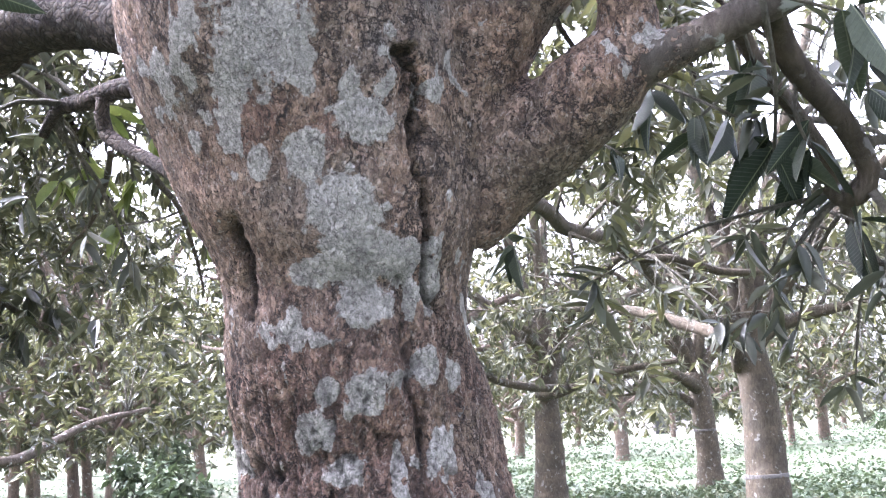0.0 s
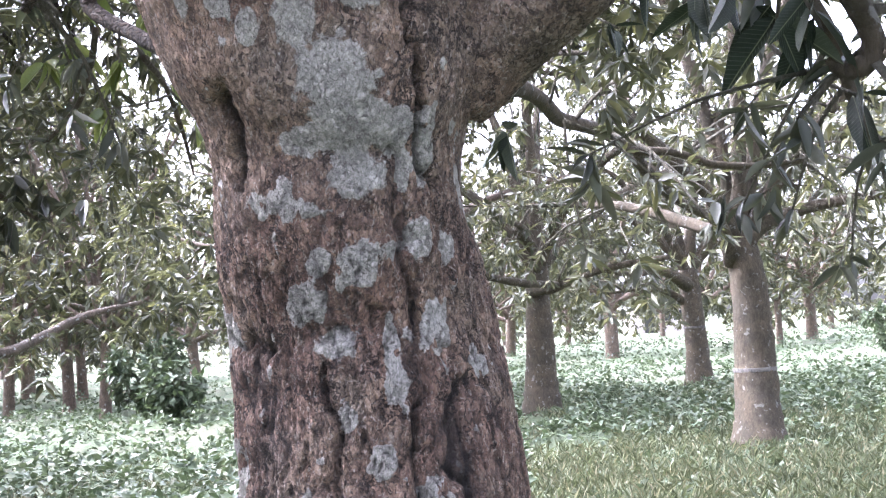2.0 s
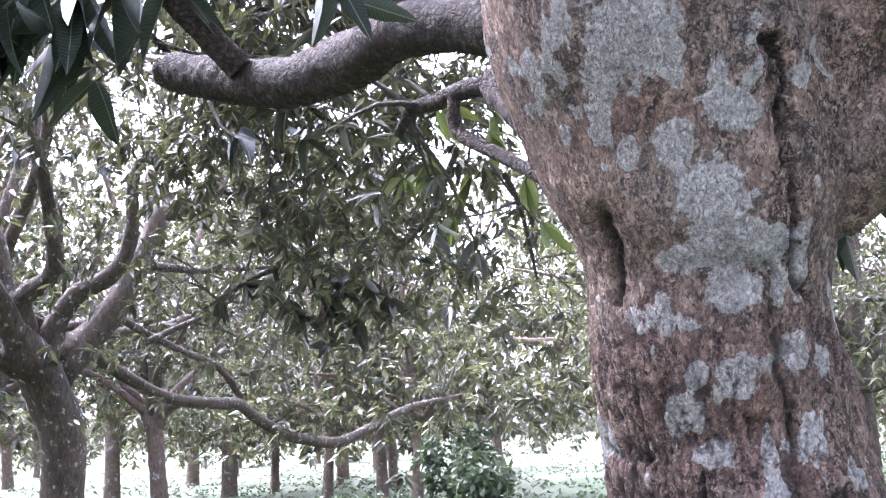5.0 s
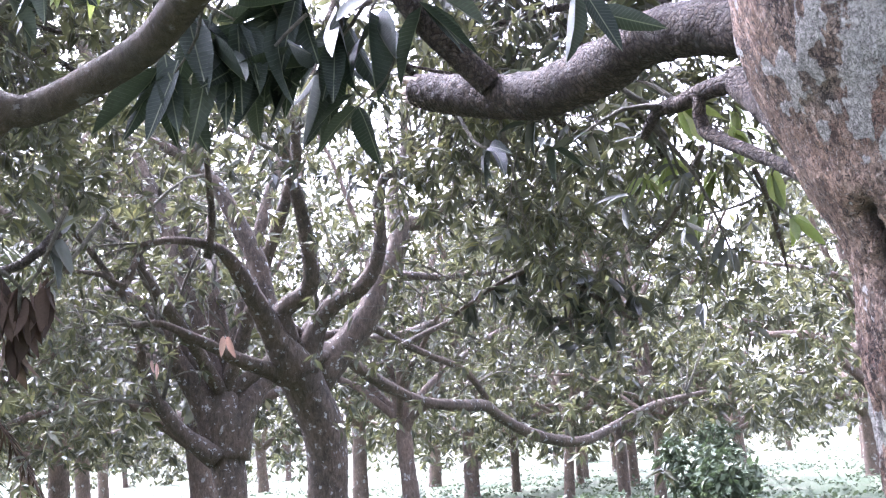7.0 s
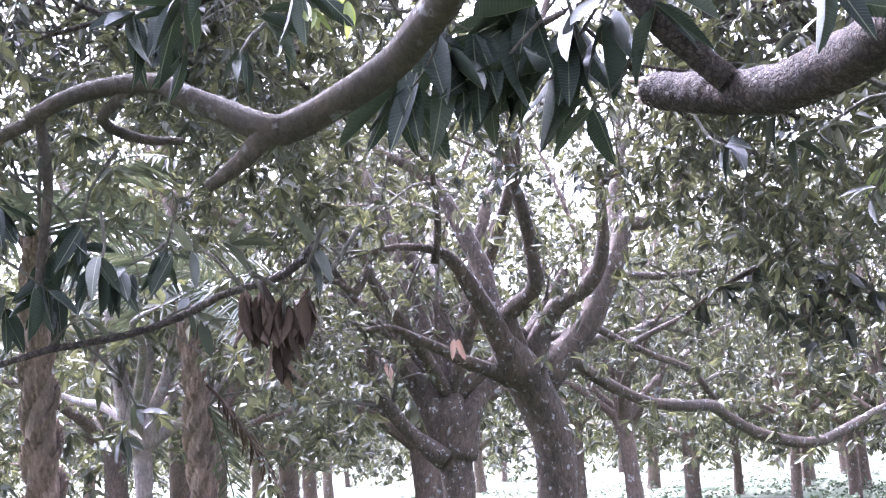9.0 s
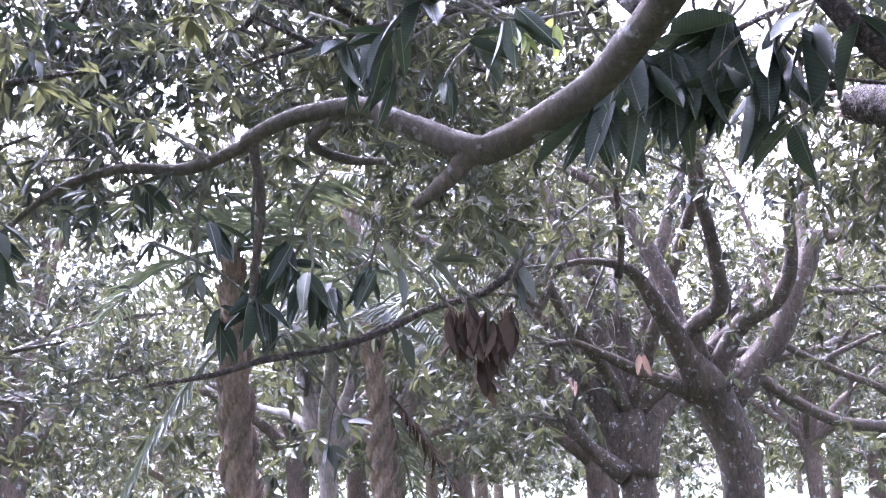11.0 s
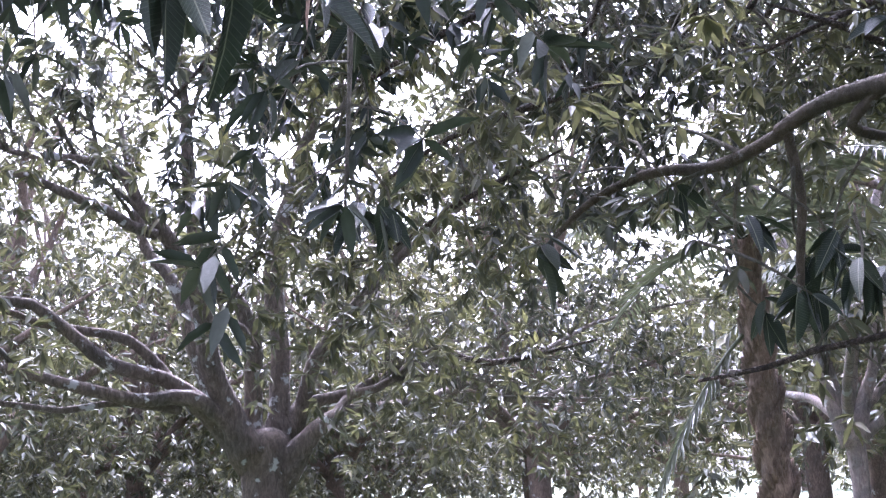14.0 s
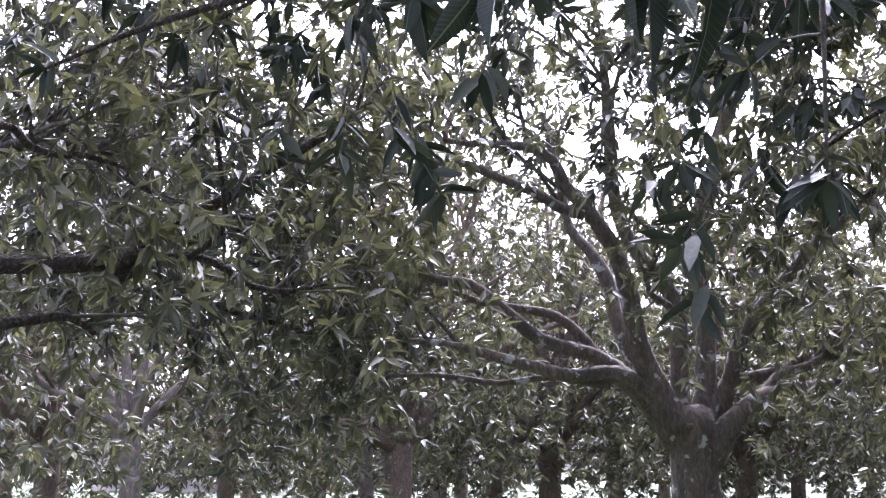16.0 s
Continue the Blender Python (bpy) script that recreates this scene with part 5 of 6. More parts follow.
spreading = built_tree("mango tree with wide spreading pale-spotted limbs", [(-7.55, 1.12, 0.95, 0.154), (-7.57, 1.13, 1.34, 0.144), (-7.57, 1.12, 1.58, 0.140), (-7.57, 1.12, 1.74, 0.158), (-7.57, 1.11, 1.84, 0.144)], [
    [(-7.59, 1.05, 1.75, 0.093), (-7.57, 0.86, 1.91, 0.078), (-7.54, 0.70, 2.06, 0.067), (-7.52, 0.51, 2.20, 0.049), (-7.51, 0.18, 2.29, 0.045), (-7.46, -0.08, 2.49, 0.038), (-7.41, -0.27, 2.62, 0.034), (-7.37, -0.43, 2.63, 0.031), (-7.32, -0.63, 2.68, 0.027), (-7.25, -0.82, 2.75, 0.027), (-7.18, -1.04, 2.82, 0.020), (-7.11, -1.19, 2.90, 0.013)],
    [(-7.62, 0.63, 2.14, 0.043), (-7.59, 0.48, 2.28, 0.039), (-7.56, 0.29, 2.44, 0.032), (-7.55, 0.05, 2.49, 0.028), (-7.53, -0.19, 2.52, 0.024), (-7.50, -0.43, 2.60, 0.017), (-7.47, -0.72, 2.56, 0.010)],
    [(-7.50, 0.98, 1.80, 0.060), (-7.45, 0.87, 1.92, 0.053), (-7.42, 0.63, 2.08, 0.049), (-7.41, 0.33, 2.07, 0.041), (-7.38, 0.02, 2.14, 0.037), (-7.33, -0.23, 2.20, 0.030), (-7.27, -0.44, 2.24, 0.023), (-7.21, -0.76, 2.26, 0.013)],
    [(-7.47, 0.59, 2.07, 0.028), (-7.47, 0.22, 2.06, 0.021), (-7.44, -0.09, 2.02, 0.021), (-7.39, -0.43, 2.06, 0.017), (-7.33, -0.92, 2.05, 0.010)],
    [(-7.50, 0.99, 1.80, 0.092), (-7.48, 0.91, 1.95, 0.085), (-7.46, 0.83, 2.10, 0.077), (-7.42, 0.75, 2.31, 0.070), (-7.37, 0.70, 2.56, 0.059), (-7.32, 0.63, 2.76, 0.052), (-7.28, 0.55, 2.90, 0.052), (-7.24, 0.41, 3.08, 0.045), (-7.20, 0.29, 3.19, 0.041), (-7.15, 0.21, 3.33, 0.034), (-7.12, 0.06, 3.40, 0.031), (-7.12, -0.20, 3.42, 0.024), (-7.10, -0.43, 3.43, 0.017), (-7.04, -0.74, 3.59, 0.013)],
    [(-7.16, 0.39, 3.06, 0.034), (-7.14, 0.23, 3.05, 0.034), (-7.09, 0.09, 3.12, 0.030), (-7.05, -0.14, 3.20, 0.027), (-7.00, -0.41, 3.28, 0.023), (-6.98, -0.61, 3.22, 0.016), (-6.96, -1.00, 3.14, 0.013)],
    [(-7.63, 1.06, 1.81, 0.072), (-7.62, 1.06, 2.00, 0.061), (-7.60, 1.06, 2.16, 0.058), (-7.57, 1.05, 2.45, 0.058), (-7.55, 0.98, 2.65, 0.051), (-7.56, 0.81, 2.84, 0.047), (-7.54, 0.71, 3.02, 0.047), (-7.50, 0.65, 3.23, 0.043), (-7.45, 0.63, 3.43, 0.043), (-7.38, 0.60, 3.70, 0.036), (-7.32, 0.58, 3.88, 0.029), (-7.22, 0.52, 4.17, 0.018)],
    [(-7.64, 1.21, 1.81, 0.087), (-7.66, 1.24, 2.00, 0.073), (-7.68, 1.25, 2.17, 0.066), (-7.68, 1.26, 2.41, 0.063), (-7.68, 1.22, 2.76, 0.067), (-7.63, 1.25, 3.13, 0.067), (-7.59, 1.32, 3.37, 0.060), (-7.54, 1.37, 3.62, 0.053), (-7.49, 1.44, 3.85, 0.041), (-7.42, 1.48, 4.12, 0.030)],
    [(-7.90, 1.01, 1.91, 0.075), (-7.98, 0.86, 2.19, 0.056), (-8.02, 0.75, 2.53, 0.053), (-8.06, 0.71, 2.76, 0.050), (-8.10, 0.60, 2.97, 0.042), (-8.15, 0.48, 3.13, 0.035), (-8.13, 0.40, 3.53, 0.031), (-8.10, 0.30, 3.92, 0.024)],
    [(-7.62, 1.28, 1.89, 0.051), (-7.66, 1.36, 2.03, 0.044), (-7.65, 1.63, 2.10, 0.037), (-7.63, 1.89, 2.15, 0.030), (-7.59, 2.14, 2.32, 0.019)],
    [(-7.72, 1.30, 1.86, 0.066), (-7.67, 1.39, 2.04, 0.055), (-7.61, 1.45, 2.29, 0.048), (-7.53, 1.56, 2.49, 0.044), (-7.42, 1.74, 2.72, 0.037), (-7.30, 1.91, 2.93, 0.037), (-7.08, 2.23, 3.21, 0.029), (-6.91, 2.41, 3.43, 0.018)],
    [(-7.24, 0.98, 2.41, 0.028), (-7.16, 0.88, 2.47, 0.024), (-7.08, 0.76, 2.52, 0.020), (-6.96, 0.70, 2.67, 0.013)],
    [(-7.57, 1.18, 1.63, 0.097), (-7.46, 1.50, 1.95, 0.041), (-8.02, 2.05, 2.06, 0.033), (-8.50, 2.58, 2.14, 0.030), (-8.91, 3.10, 2.28, 0.032), (-9.32, 3.65, 2.20, 0.031), (-9.69, 4.22, 2.25, 0.028), (-10.12, 4.98, 2.45, 0.021), (-10.29, 5.58, 2.56, 0.020), (-10.23, 6.16, 2.78, 0.009)],
    [(-7.47, 1.47, 1.94, 0.037), (-7.67, 1.77, 2.15, 0.026), (-8.12, 2.39, 2.35, 0.026), (-8.54, 3.05, 2.40, 0.026), (-8.94, 3.81, 2.56, 0.024), (-9.22, 4.48, 2.83, 0.016), (-9.44, 5.14, 2.98, 0.018), (-9.41, 5.69, 3.10, 0.008)],
], 361, 11, (0.4, 1.0), 7, (0.2, 0.5), (0.07, 0.12), (8, 12), COARSE, BARK_GREY, 0.72)
LEAFY = [
    [(-8.02, 2.05, 2.06, 0.033), (-8.50, 2.58, 2.14, 0.030), (-8.91, 3.10, 2.28, 0.032), (-9.32, 3.65, 2.20, 0.031), (-9.69, 4.22, 2.25, 0.028), (-10.12, 4.98, 2.45, 0.021), (-10.29, 5.58, 2.56, 0.020)],
    [(-8.12, 2.39, 2.35, 0.026), (-8.54, 3.05, 2.40, 0.026), (-8.94, 3.81, 2.56, 0.024), (-9.22, 4.48, 2.83, 0.016), (-9.44, 5.14, 2.98, 0.018)],
]
g_leafy = np.random.default_rng(367)
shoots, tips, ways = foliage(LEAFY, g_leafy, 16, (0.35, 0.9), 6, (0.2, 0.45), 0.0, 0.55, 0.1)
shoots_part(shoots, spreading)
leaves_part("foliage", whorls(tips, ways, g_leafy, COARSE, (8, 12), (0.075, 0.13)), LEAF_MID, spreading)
at_home(spreading)
built_tree("mango tree reaching out one long dark limb", [(-5.27, -2.97, 0.32, 0.144), (-5.35, -3.08, 1.14, 0.131), (-5.35, -3.11, 1.67, 0.131), (-5.35, -3.09, 1.95, 0.105)], [
    [(-5.35, -3.10, 1.81, 0.092), (-4.95, -2.72, 2.10, 0.055), (-4.66, -2.35, 2.24, 0.042), (-4.72, -2.25, 2.25, 0.038), (-4.80, -2.08, 2.27, 0.036), (-4.86, -1.91, 2.29, 0.036), (-4.91, -1.79, 2.32, 0.034), (-4.93, -1.73, 2.42, 0.029), (-4.96, -1.61, 2.49, 0.027), (-4.99, -1.46, 2.58, 0.025), (-5.01, -1.31, 2.70, 0.023), (-5.02, -1.16, 2.80, 0.021), (-5.03, -1.02, 2.90, 0.016), (-5.02, -0.89, 3.00, 0.009)],
    [(-4.89, -1.87, 2.29, 0.025), (-4.95, -1.67, 2.33, 0.020), (-5.00, -1.57, 2.34, 0.018), (-5.06, -1.46, 2.30, 0.016), (-5.11, -1.36, 2.24, 0.014), (-5.16, -1.20, 2.23, 0.012), (-5.19, -1.06, 2.27, 0.007)],
    [(-5.35, -3.10, 1.75, 0.070), (-4.98, -2.72, 1.95, 0.036), (-4.72, -2.29, 2.02, 0.026), (-4.79, -2.13, 2.06, 0.022), (-4.85, -2.02, 2.08, 0.018), (-4.91, -1.93, 2.02, 0.011)],
    [(-5.35, -3.09, 1.95, 0.060), (-4.80, -2.70, 2.55, 0.026), (-4.39, -2.22, 2.70, 0.015), (-4.47, -2.10, 2.64, 0.015), (-4.52, -2.02, 2.62, 0.013), (-4.57, -1.92, 2.63, 0.011), (-4.64, -1.78, 2.60, 0.006)],
    [(-4.92, -1.63, 2.36, 0.014), (-4.91, -1.47, 2.42, 0.011), (-4.85, -1.46, 2.57, 0.011), (-4.77, -1.48, 2.75, 0.009), (-4.71, -1.49, 2.87, 0.007)],
    [(-5.35, -3.09, 1.95, 0.078), (-5.18, -2.84, 2.44, 0.051), (-5.05, -2.51, 2.69, 0.037), (-4.94, -2.22, 2.78, 0.026), (-4.85, -1.89, 2.72, 0.016)],
], 391, 9, (0.3, 0.9), 6, (0.2, 0.4), (0.065, 0.11), (7, 11), COARSE, BARK_LIMB, 0.72, crown=(2, 1))
built_tree("slender forked mango tree among the weeds", [(-6.97, 13.00, 0.39, 0.115), (-6.96, 13.04, 0.91, 0.108), (-6.99, 13.03, 1.34, 0.101), (-7.01, 13.02, 1.69, 0.101), (-7.05, 13.00, 1.86, 0.093)], [
    [(-7.04, 13.00, 1.79, 0.072), (-7.20, 13.03, 2.05, 0.058), (-7.42, 13.01, 2.28, 0.051), (-7.56, 13.03, 2.65, 0.037), (-7.70, 13.03, 2.96, 0.022)],
    [(-7.02, 13.02, 1.76, 0.065), (-6.84, 12.99, 1.92, 0.057), (-6.63, 12.97, 2.04, 0.050), (-6.45, 12.94, 2.27, 0.035), (-6.34, 12.85, 2.60, 0.021)],
    [(-7.02, 13.01, 1.84, 0.057), (-6.95, 13.04, 2.17, 0.043), (-6.95, 13.01, 2.59, 0.029)],
], 481, 10, (0.5, 1.3), 7, (0.3, 0.7), (0.09, 0.14), (7, 11), COARSE, BARK_FAR, 0.5, crown=(3, 3))
built_tree("slender young mango tree with pale brown trunk", [(-9.76, 7.72, 0.63, 0.120), (-9.78, 7.75, 1.29, 0.090), (-9.79, 7.73, 1.74, 0.102), (-9.82, 7.70, 1.89, 0.102)], [
    [(-9.81, 7.71, 1.80, 0.090), (-9.89, 7.59, 2.12, 0.072), (-9.92, 7.52, 2.49, 0.048), (-9.94, 7.43, 2.89, 0.030)],
    [(-9.77, 7.75, 1.83, 0.090), (-9.69, 7.82, 2.19, 0.072), (-9.59, 7.90, 2.53, 0.054), (-9.48, 7.92, 3.11, 0.030)],
    [(-9.75, 7.78, 1.87, 0.066), (-9.57, 7.98, 2.00, 0.054), (-9.37, 8.18, 2.17, 0.036), (-9.10, 8.41, 2.62, 0.024)],
], 421, 10, (0.6, 1.5), 6, (0.3, 0.7), (0.12, 0.2), (6, 10), COARSE, BARK_PALE, 0.5, crown=(2, 3))
banded = built_tree("mango tree with a faded painted belt on its trunk", [(3.29, 12.40, -0.37, 0.303), (3.30, 12.44, -0.03, 0.278), (3.31, 12.47, 0.32, 0.247), (3.35, 12.60, 0.90, 0.218), (3.36, 12.61, 1.50, 0.193), (3.33, 12.61, 1.93, 0.181), (3.31, 12.60, 2.17, 0.156)], [
    [(3.19, 12.59, 2.03, 0.070), (3.01, 12.20, 2.36, 0.054), (2.66, 11.66, 2.45, 0.048), (2.22, 10.92, 2.57, 0.046), (1.87, 10.16, 2.73, 0.055), (1.58, 9.37, 2.83, 0.053), (1.25, 8.71, 2.86, 0.053), (0.95, 8.14, 2.84, 0.054), (0.76, 7.54, 2.87, 0.053), (0.60, 7.05, 2.85, 0.055), (0.41, 6.46, 2.76, 0.054)],
    [(1.58, 9.37, 2.83, 0.041), (1.99, 9.51, 2.76, 0.035), (2.34, 9.65, 2.66, 0.034), (2.74, 9.76, 2.64, 0.029), (3.23, 9.82, 2.67, 0.022)],
    [(3.32, 12.61, 2.05, 0.125), (3.20, 12.61, 2.48, 0.106), (3.17, 12.57, 2.97, 0.081), (3.14, 12.49, 3.57, 0.050)],
    [(3.25, 12.58, 2.02, 0.100), (3.44, 12.51, 2.28, 0.087), (3.84, 12.38, 2.45, 0.069), (4.21, 12.05, 2.51, 0.055), (4.51, 11.61, 2.50, 0.039)],
], 441, 11, (0.6, 1.5), 6, (0.3, 0.7), (0.10, 0.17), (8, 12), COARSE, BARK_BROWN, crown=(3, 4))
built_tree("mango tree with dark trunk and level low limb", [(1.61, 18.94, 0.04, 0.300), (1.63, 18.97, 0.67, 0.246), (1.65, 18.98, 1.21, 0.228), (1.66, 18.98, 1.75, 0.200), (1.67, 18.96, 2.29, 0.191)], [
    [(1.61, 18.82, 2.05, 0.100), (1.86, 17.90, 2.00, 0.069), (1.28, 16.94, 2.04, 0.061), (0.78, 16.47, 2.14, 0.051), (0.39, 15.98, 2.29, 0.038)],
    [(1.75, 18.11, 2.01, 0.061), (2.31, 17.34, 2.13, 0.050), (2.80, 16.75, 2.22, 0.049), (3.35, 16.65, 2.27, 0.037)],
], 461, 10, (0.6, 1.5), 6, (0.3, 0.7), (0.12, 0.19), (8, 12), COARSE, BARK_BROWN, crown=(3, 5))

second = built_tree("mango tree with brown trunk and a thin pale belt", [(5.30, 24.2, 0.0, 0.29), (5.30, 24.2, 0.5, 0.25), (5.28, 24.2, 1.2, 0.222), (5.25, 24.2, 1.9, 0.21), (5.24, 24.2, 2.3, 0.20)], [
    [(5.20, 24.1, 2.1, 0.12), (4.55, 23.5, 2.35, 0.09), (3.80, 22.9, 2.30, 0.07), (3.00, 22.4, 2.45, 0.04)],
    [(5.20, 24.2, 1.7, 0.08), (4.70, 24.0, 1.95, 0.06), (4.00, 23.8, 2.00, 0.04), (3.20, 23.6, 1.95, 0.02)],
], 471, 10, (0.6, 1.5), 6, (0.3, 0.8), (0.14, 0.22), (7, 11), COARSE, BARK_BROWN, 0.4, crown=(4, 5))
for label, x, y, seed in (("mango tree with a whitish smooth trunk", -19.0, -4.4, 492), ("slim mango tree with a whitish trunk", -23.4, -0.8, 494)):
    built_tree(label, [(x, y, 0.0, 0.19), (x + 0.02, y, 0.8, 0.165), (x + 0.03, y - 0.03, 1.5, 0.15), (x + 0.05, y - 0.04, 2.0, 0.15)], [], seed, 12, (0.6, 1.6), 6, (0.3, 0.8), (0.14, 0.22), (7, 11), COARSE, BARK_PALE, 0.25, crown=(4, 5))

# ---- the orchard's other trees: a few kinds, copied ----
def orchard_tree(label, seed, per, whorl_count, template, leaf, bark=BARK_FAR, limb_sides=5, twig_count=25, floor=1.65, sag=0.45, girth=1.0):
    g = np.random.default_rng(seed)
    tree = thing("mango_tree", label, "tree", group="orchard trees")
    h, r = 1.45 + 0.5 * g.random(), (0.19 + 0.05 * g.random()) * girth
    lean = g.normal(size=2) * 0.08
    trunk = [(0, 0, -0.15, r * 1.35), (0, 0, 0.12, r * 1.12), (lean[0] * 0.5, lean[1] * 0.5, h * 0.5, r), (lean[0], lean[1], h, r * 1.0), (lean[0] * 1.3, lean[1] * 1.3, h + 0.25, r * 0.8)]
    limb_part(trunk, tree, bark, seed, 14, 0.12, 0.08, "trunk")
    limbs = crown_limbs((lean[0], lean[1], h - 0.1), r, g, 6, 6)
    for k, rows in enumerate(limbs):
        limb_part(rows, tree, bark, seed + k, limb_sides, 0.45, 0.08)
    sh, tp, wy = above(*foliage(limbs, g, per, (0.8, 1.9), 6, (0.4, 0.9), 0.25, 0.1, sag), floor)
    pick = g.permutation(len(tp))[:whorl_count]
    shoots_part(sh[:twig_count], tree)
    leaves_part("foliage", whorls([tp[i] for i in pick], [wy[i] for i in pick], g, template, (7, 12), leaf), LEAF, tree)
    return tree


KINDS = [orchard_tree("mango tree with straight grey-brown trunk in the orchard", 500 + k, 8, 340, KITE, (0.29, 0.43)) for k in range(4)]
NEAR_KINDS = [orchard_tree("leafy mango tree with brown trunk in the grass", 540 + k, 20, 2500, KITE, (0.125, 0.19), limb_sides=7, twig_count=90, girth=0.8) for k in range(3)]
NEAR = [
    (-21.7, -6.4), (-18.0, 31.5), (-20.0, 17.5), (-20.0, 9.5), (-13.5, 18.0), (-20.6, 21.6), (-24.0, 24.0),
    (-1.1, 19.5), (-2.5, 27.0), (-11.5, 15.0), (-16.5, 13.0), (-14.8, 32.6),
]
LOW = [(-14.0, -7.5), (-20.3, -0.3), (-30.2, 2.4), (-25.1, 7.2), (-25.0, 12.0), (-32.2, 10.9), (-33.6, 6.2), (-33.7, 12.6), (-28.5, -4.0), (-26.5, 3.2), (-38.3, -2.3), (-30.0, -9.5), (-36.3, 1.5)]
SLIM = [(-7.3, 26.0), (-9.2, 29.6), (-10.2, 28.2), (-14.3, 34.9), (-13.7, 39.4), (-10.8, 36.1), (2.2, 50.0), (14.5, 50.0), (-13.2, 12.1)]
FAR = [
    (6.5, 44.0), (17.0, 53.5), (-16.5, 53.0), (-23.5, 52.5), (-21.0, 43.0), (-15.5, 45.0), (-10.0, 49.0), (-26.5, 29.0), (-37.0, 42.0),
    (-32.0, 34.0), (-37.0, 11.0), (-40.5, 14.0), (-32.5, 21.0), (-3.0, 43.0), (10.5, 47.0), (-43.0, 6.0), (-45.0, -3.0),
]
BEHIND = [(8.5, 5.0), (5.5, -6.5), (-4.5, -10.5), (12, -4), (-13, -15), (3, -15)]
USED = [(0, 2.95), (-5.5, 9.0), (-7.2, 11.0), (-7.5, 1.3), (-6.5, -3.0), (-9.0, 8.0), (-12.0, 10.0), (3.3, 12.5), (5.3, 24.2), (1.6, 19.0), (-7.0, 13.0), (9.8, 29.4), (2.0, 35.0), (-19.0, -4.4), (-23.4, -0.8), (13.0, 36.0)] + NEAR + FAR + LOW + SLIM
rest = []
g = np.random.default_rng(9)
for gx in range(-8, 5):
    for gy in range(-3, 9):
        x, y = gx * 8.6 + 3.0 + 0.9 * g.normal(), gy * 8.6 + 3.5 + 0.9 * g.normal()
        bearing = math.degrees(math.atan2(-x, y))
        if -30 < bearing < 115 and 20**2 < x * x + y * y < 60**2 and all((x - u) ** 2 + (y - w) ** 2 > 6.0**2 for u, w in USED):
            rest.append((x, y))
LOW_KINDS = [orchard_tree("mango tree whose leafy crown droops almost to the ground", 560 + k, 20, 2200, KITE, (0.14, 0.21), limb_sides=7, twig_count=90, floor=0.75, sag=0.8) for k in range(3)]
SLIM_KINDS = [orchard_tree("slender young mango tree with a thin trunk", 570 + k, 9, 620, KITE, (0.20, 0.30), limb_sides=5, twig_count=30, girth=0.62, floor=1.5) for k in range(2)]
for kinds, places in ((LOW_KINDS, LOW), (SLIM_KINDS, SLIM)):
    for k, (x, y) in enumerate(places):
        s = 1.0 + 0.15 * g.random()
        t = copy_thing(kinds[k % len(kinds)], pose(x, y, 0, 0, 0, 360 * g.random()))
        t.scale = (s, s, s)
for k, (x, y) in enumerate(NEAR + FAR + BEHIND + rest):
    kinds = NEAR_KINDS if (k < len(NEAR) or x * x + y * y < 15**2) else KINDS
    s = (1.1 if k < len(NEAR) else 1.0) + 0.22 * g.random()
    t = copy_thing(kinds[k % len(kinds)], pose(x, y, 0, 0, 0, 360 * g.random()))
    t.scale = (s, s, s)
FAR_KINDS = [orchard_tree("distant mango tree at the orchard's far edge", 580 + k, 8, 260, KITE, (0.40, 0.60), floor=0.1, sag=1.3) for k in range(2)]
for k in range(34):
    a, d = radians(-24 + 134 * (k + 0.5 * g.random()) / 34), 74 + 22 * g.random()
    t = copy_thing(FAR_KINDS[k % 2], pose(-d * math.sin(a), d * math.cos(a), 0, 0, 0, 360 * g.random()))
for kind in KINDS + NEAR_KINDS + LOW_KINDS + SLIM_KINDS + FAR_KINDS:
    for o in (*kind.children_recursive, kind):
        bpy.data.objects.remove(o)


# ---- painted belt, palms, shrub, farm buildings ----
def belt(tree, at, r):
    rows = [(at[0], at[1], at[2] + dz, r * k) for dz, k in ((0, 0.985), (0.012, 0.992), (0.03, 0.990), (0.045, 0.978))]
    ob = part("painted_belt", mesh_of("painted_belt", *gather([tube(rows, 24, 0.03, 0.02, 3)]), PAINT), tree, "faded whitish painted belt")
    ob.matrix_parent_inverse = Matrix.Translation(-tree.location)


belt(banded, (3.34, 12.58, 0.80), 0.232)
belt(second, (5.28, 24.2, 1.16), 0.230)


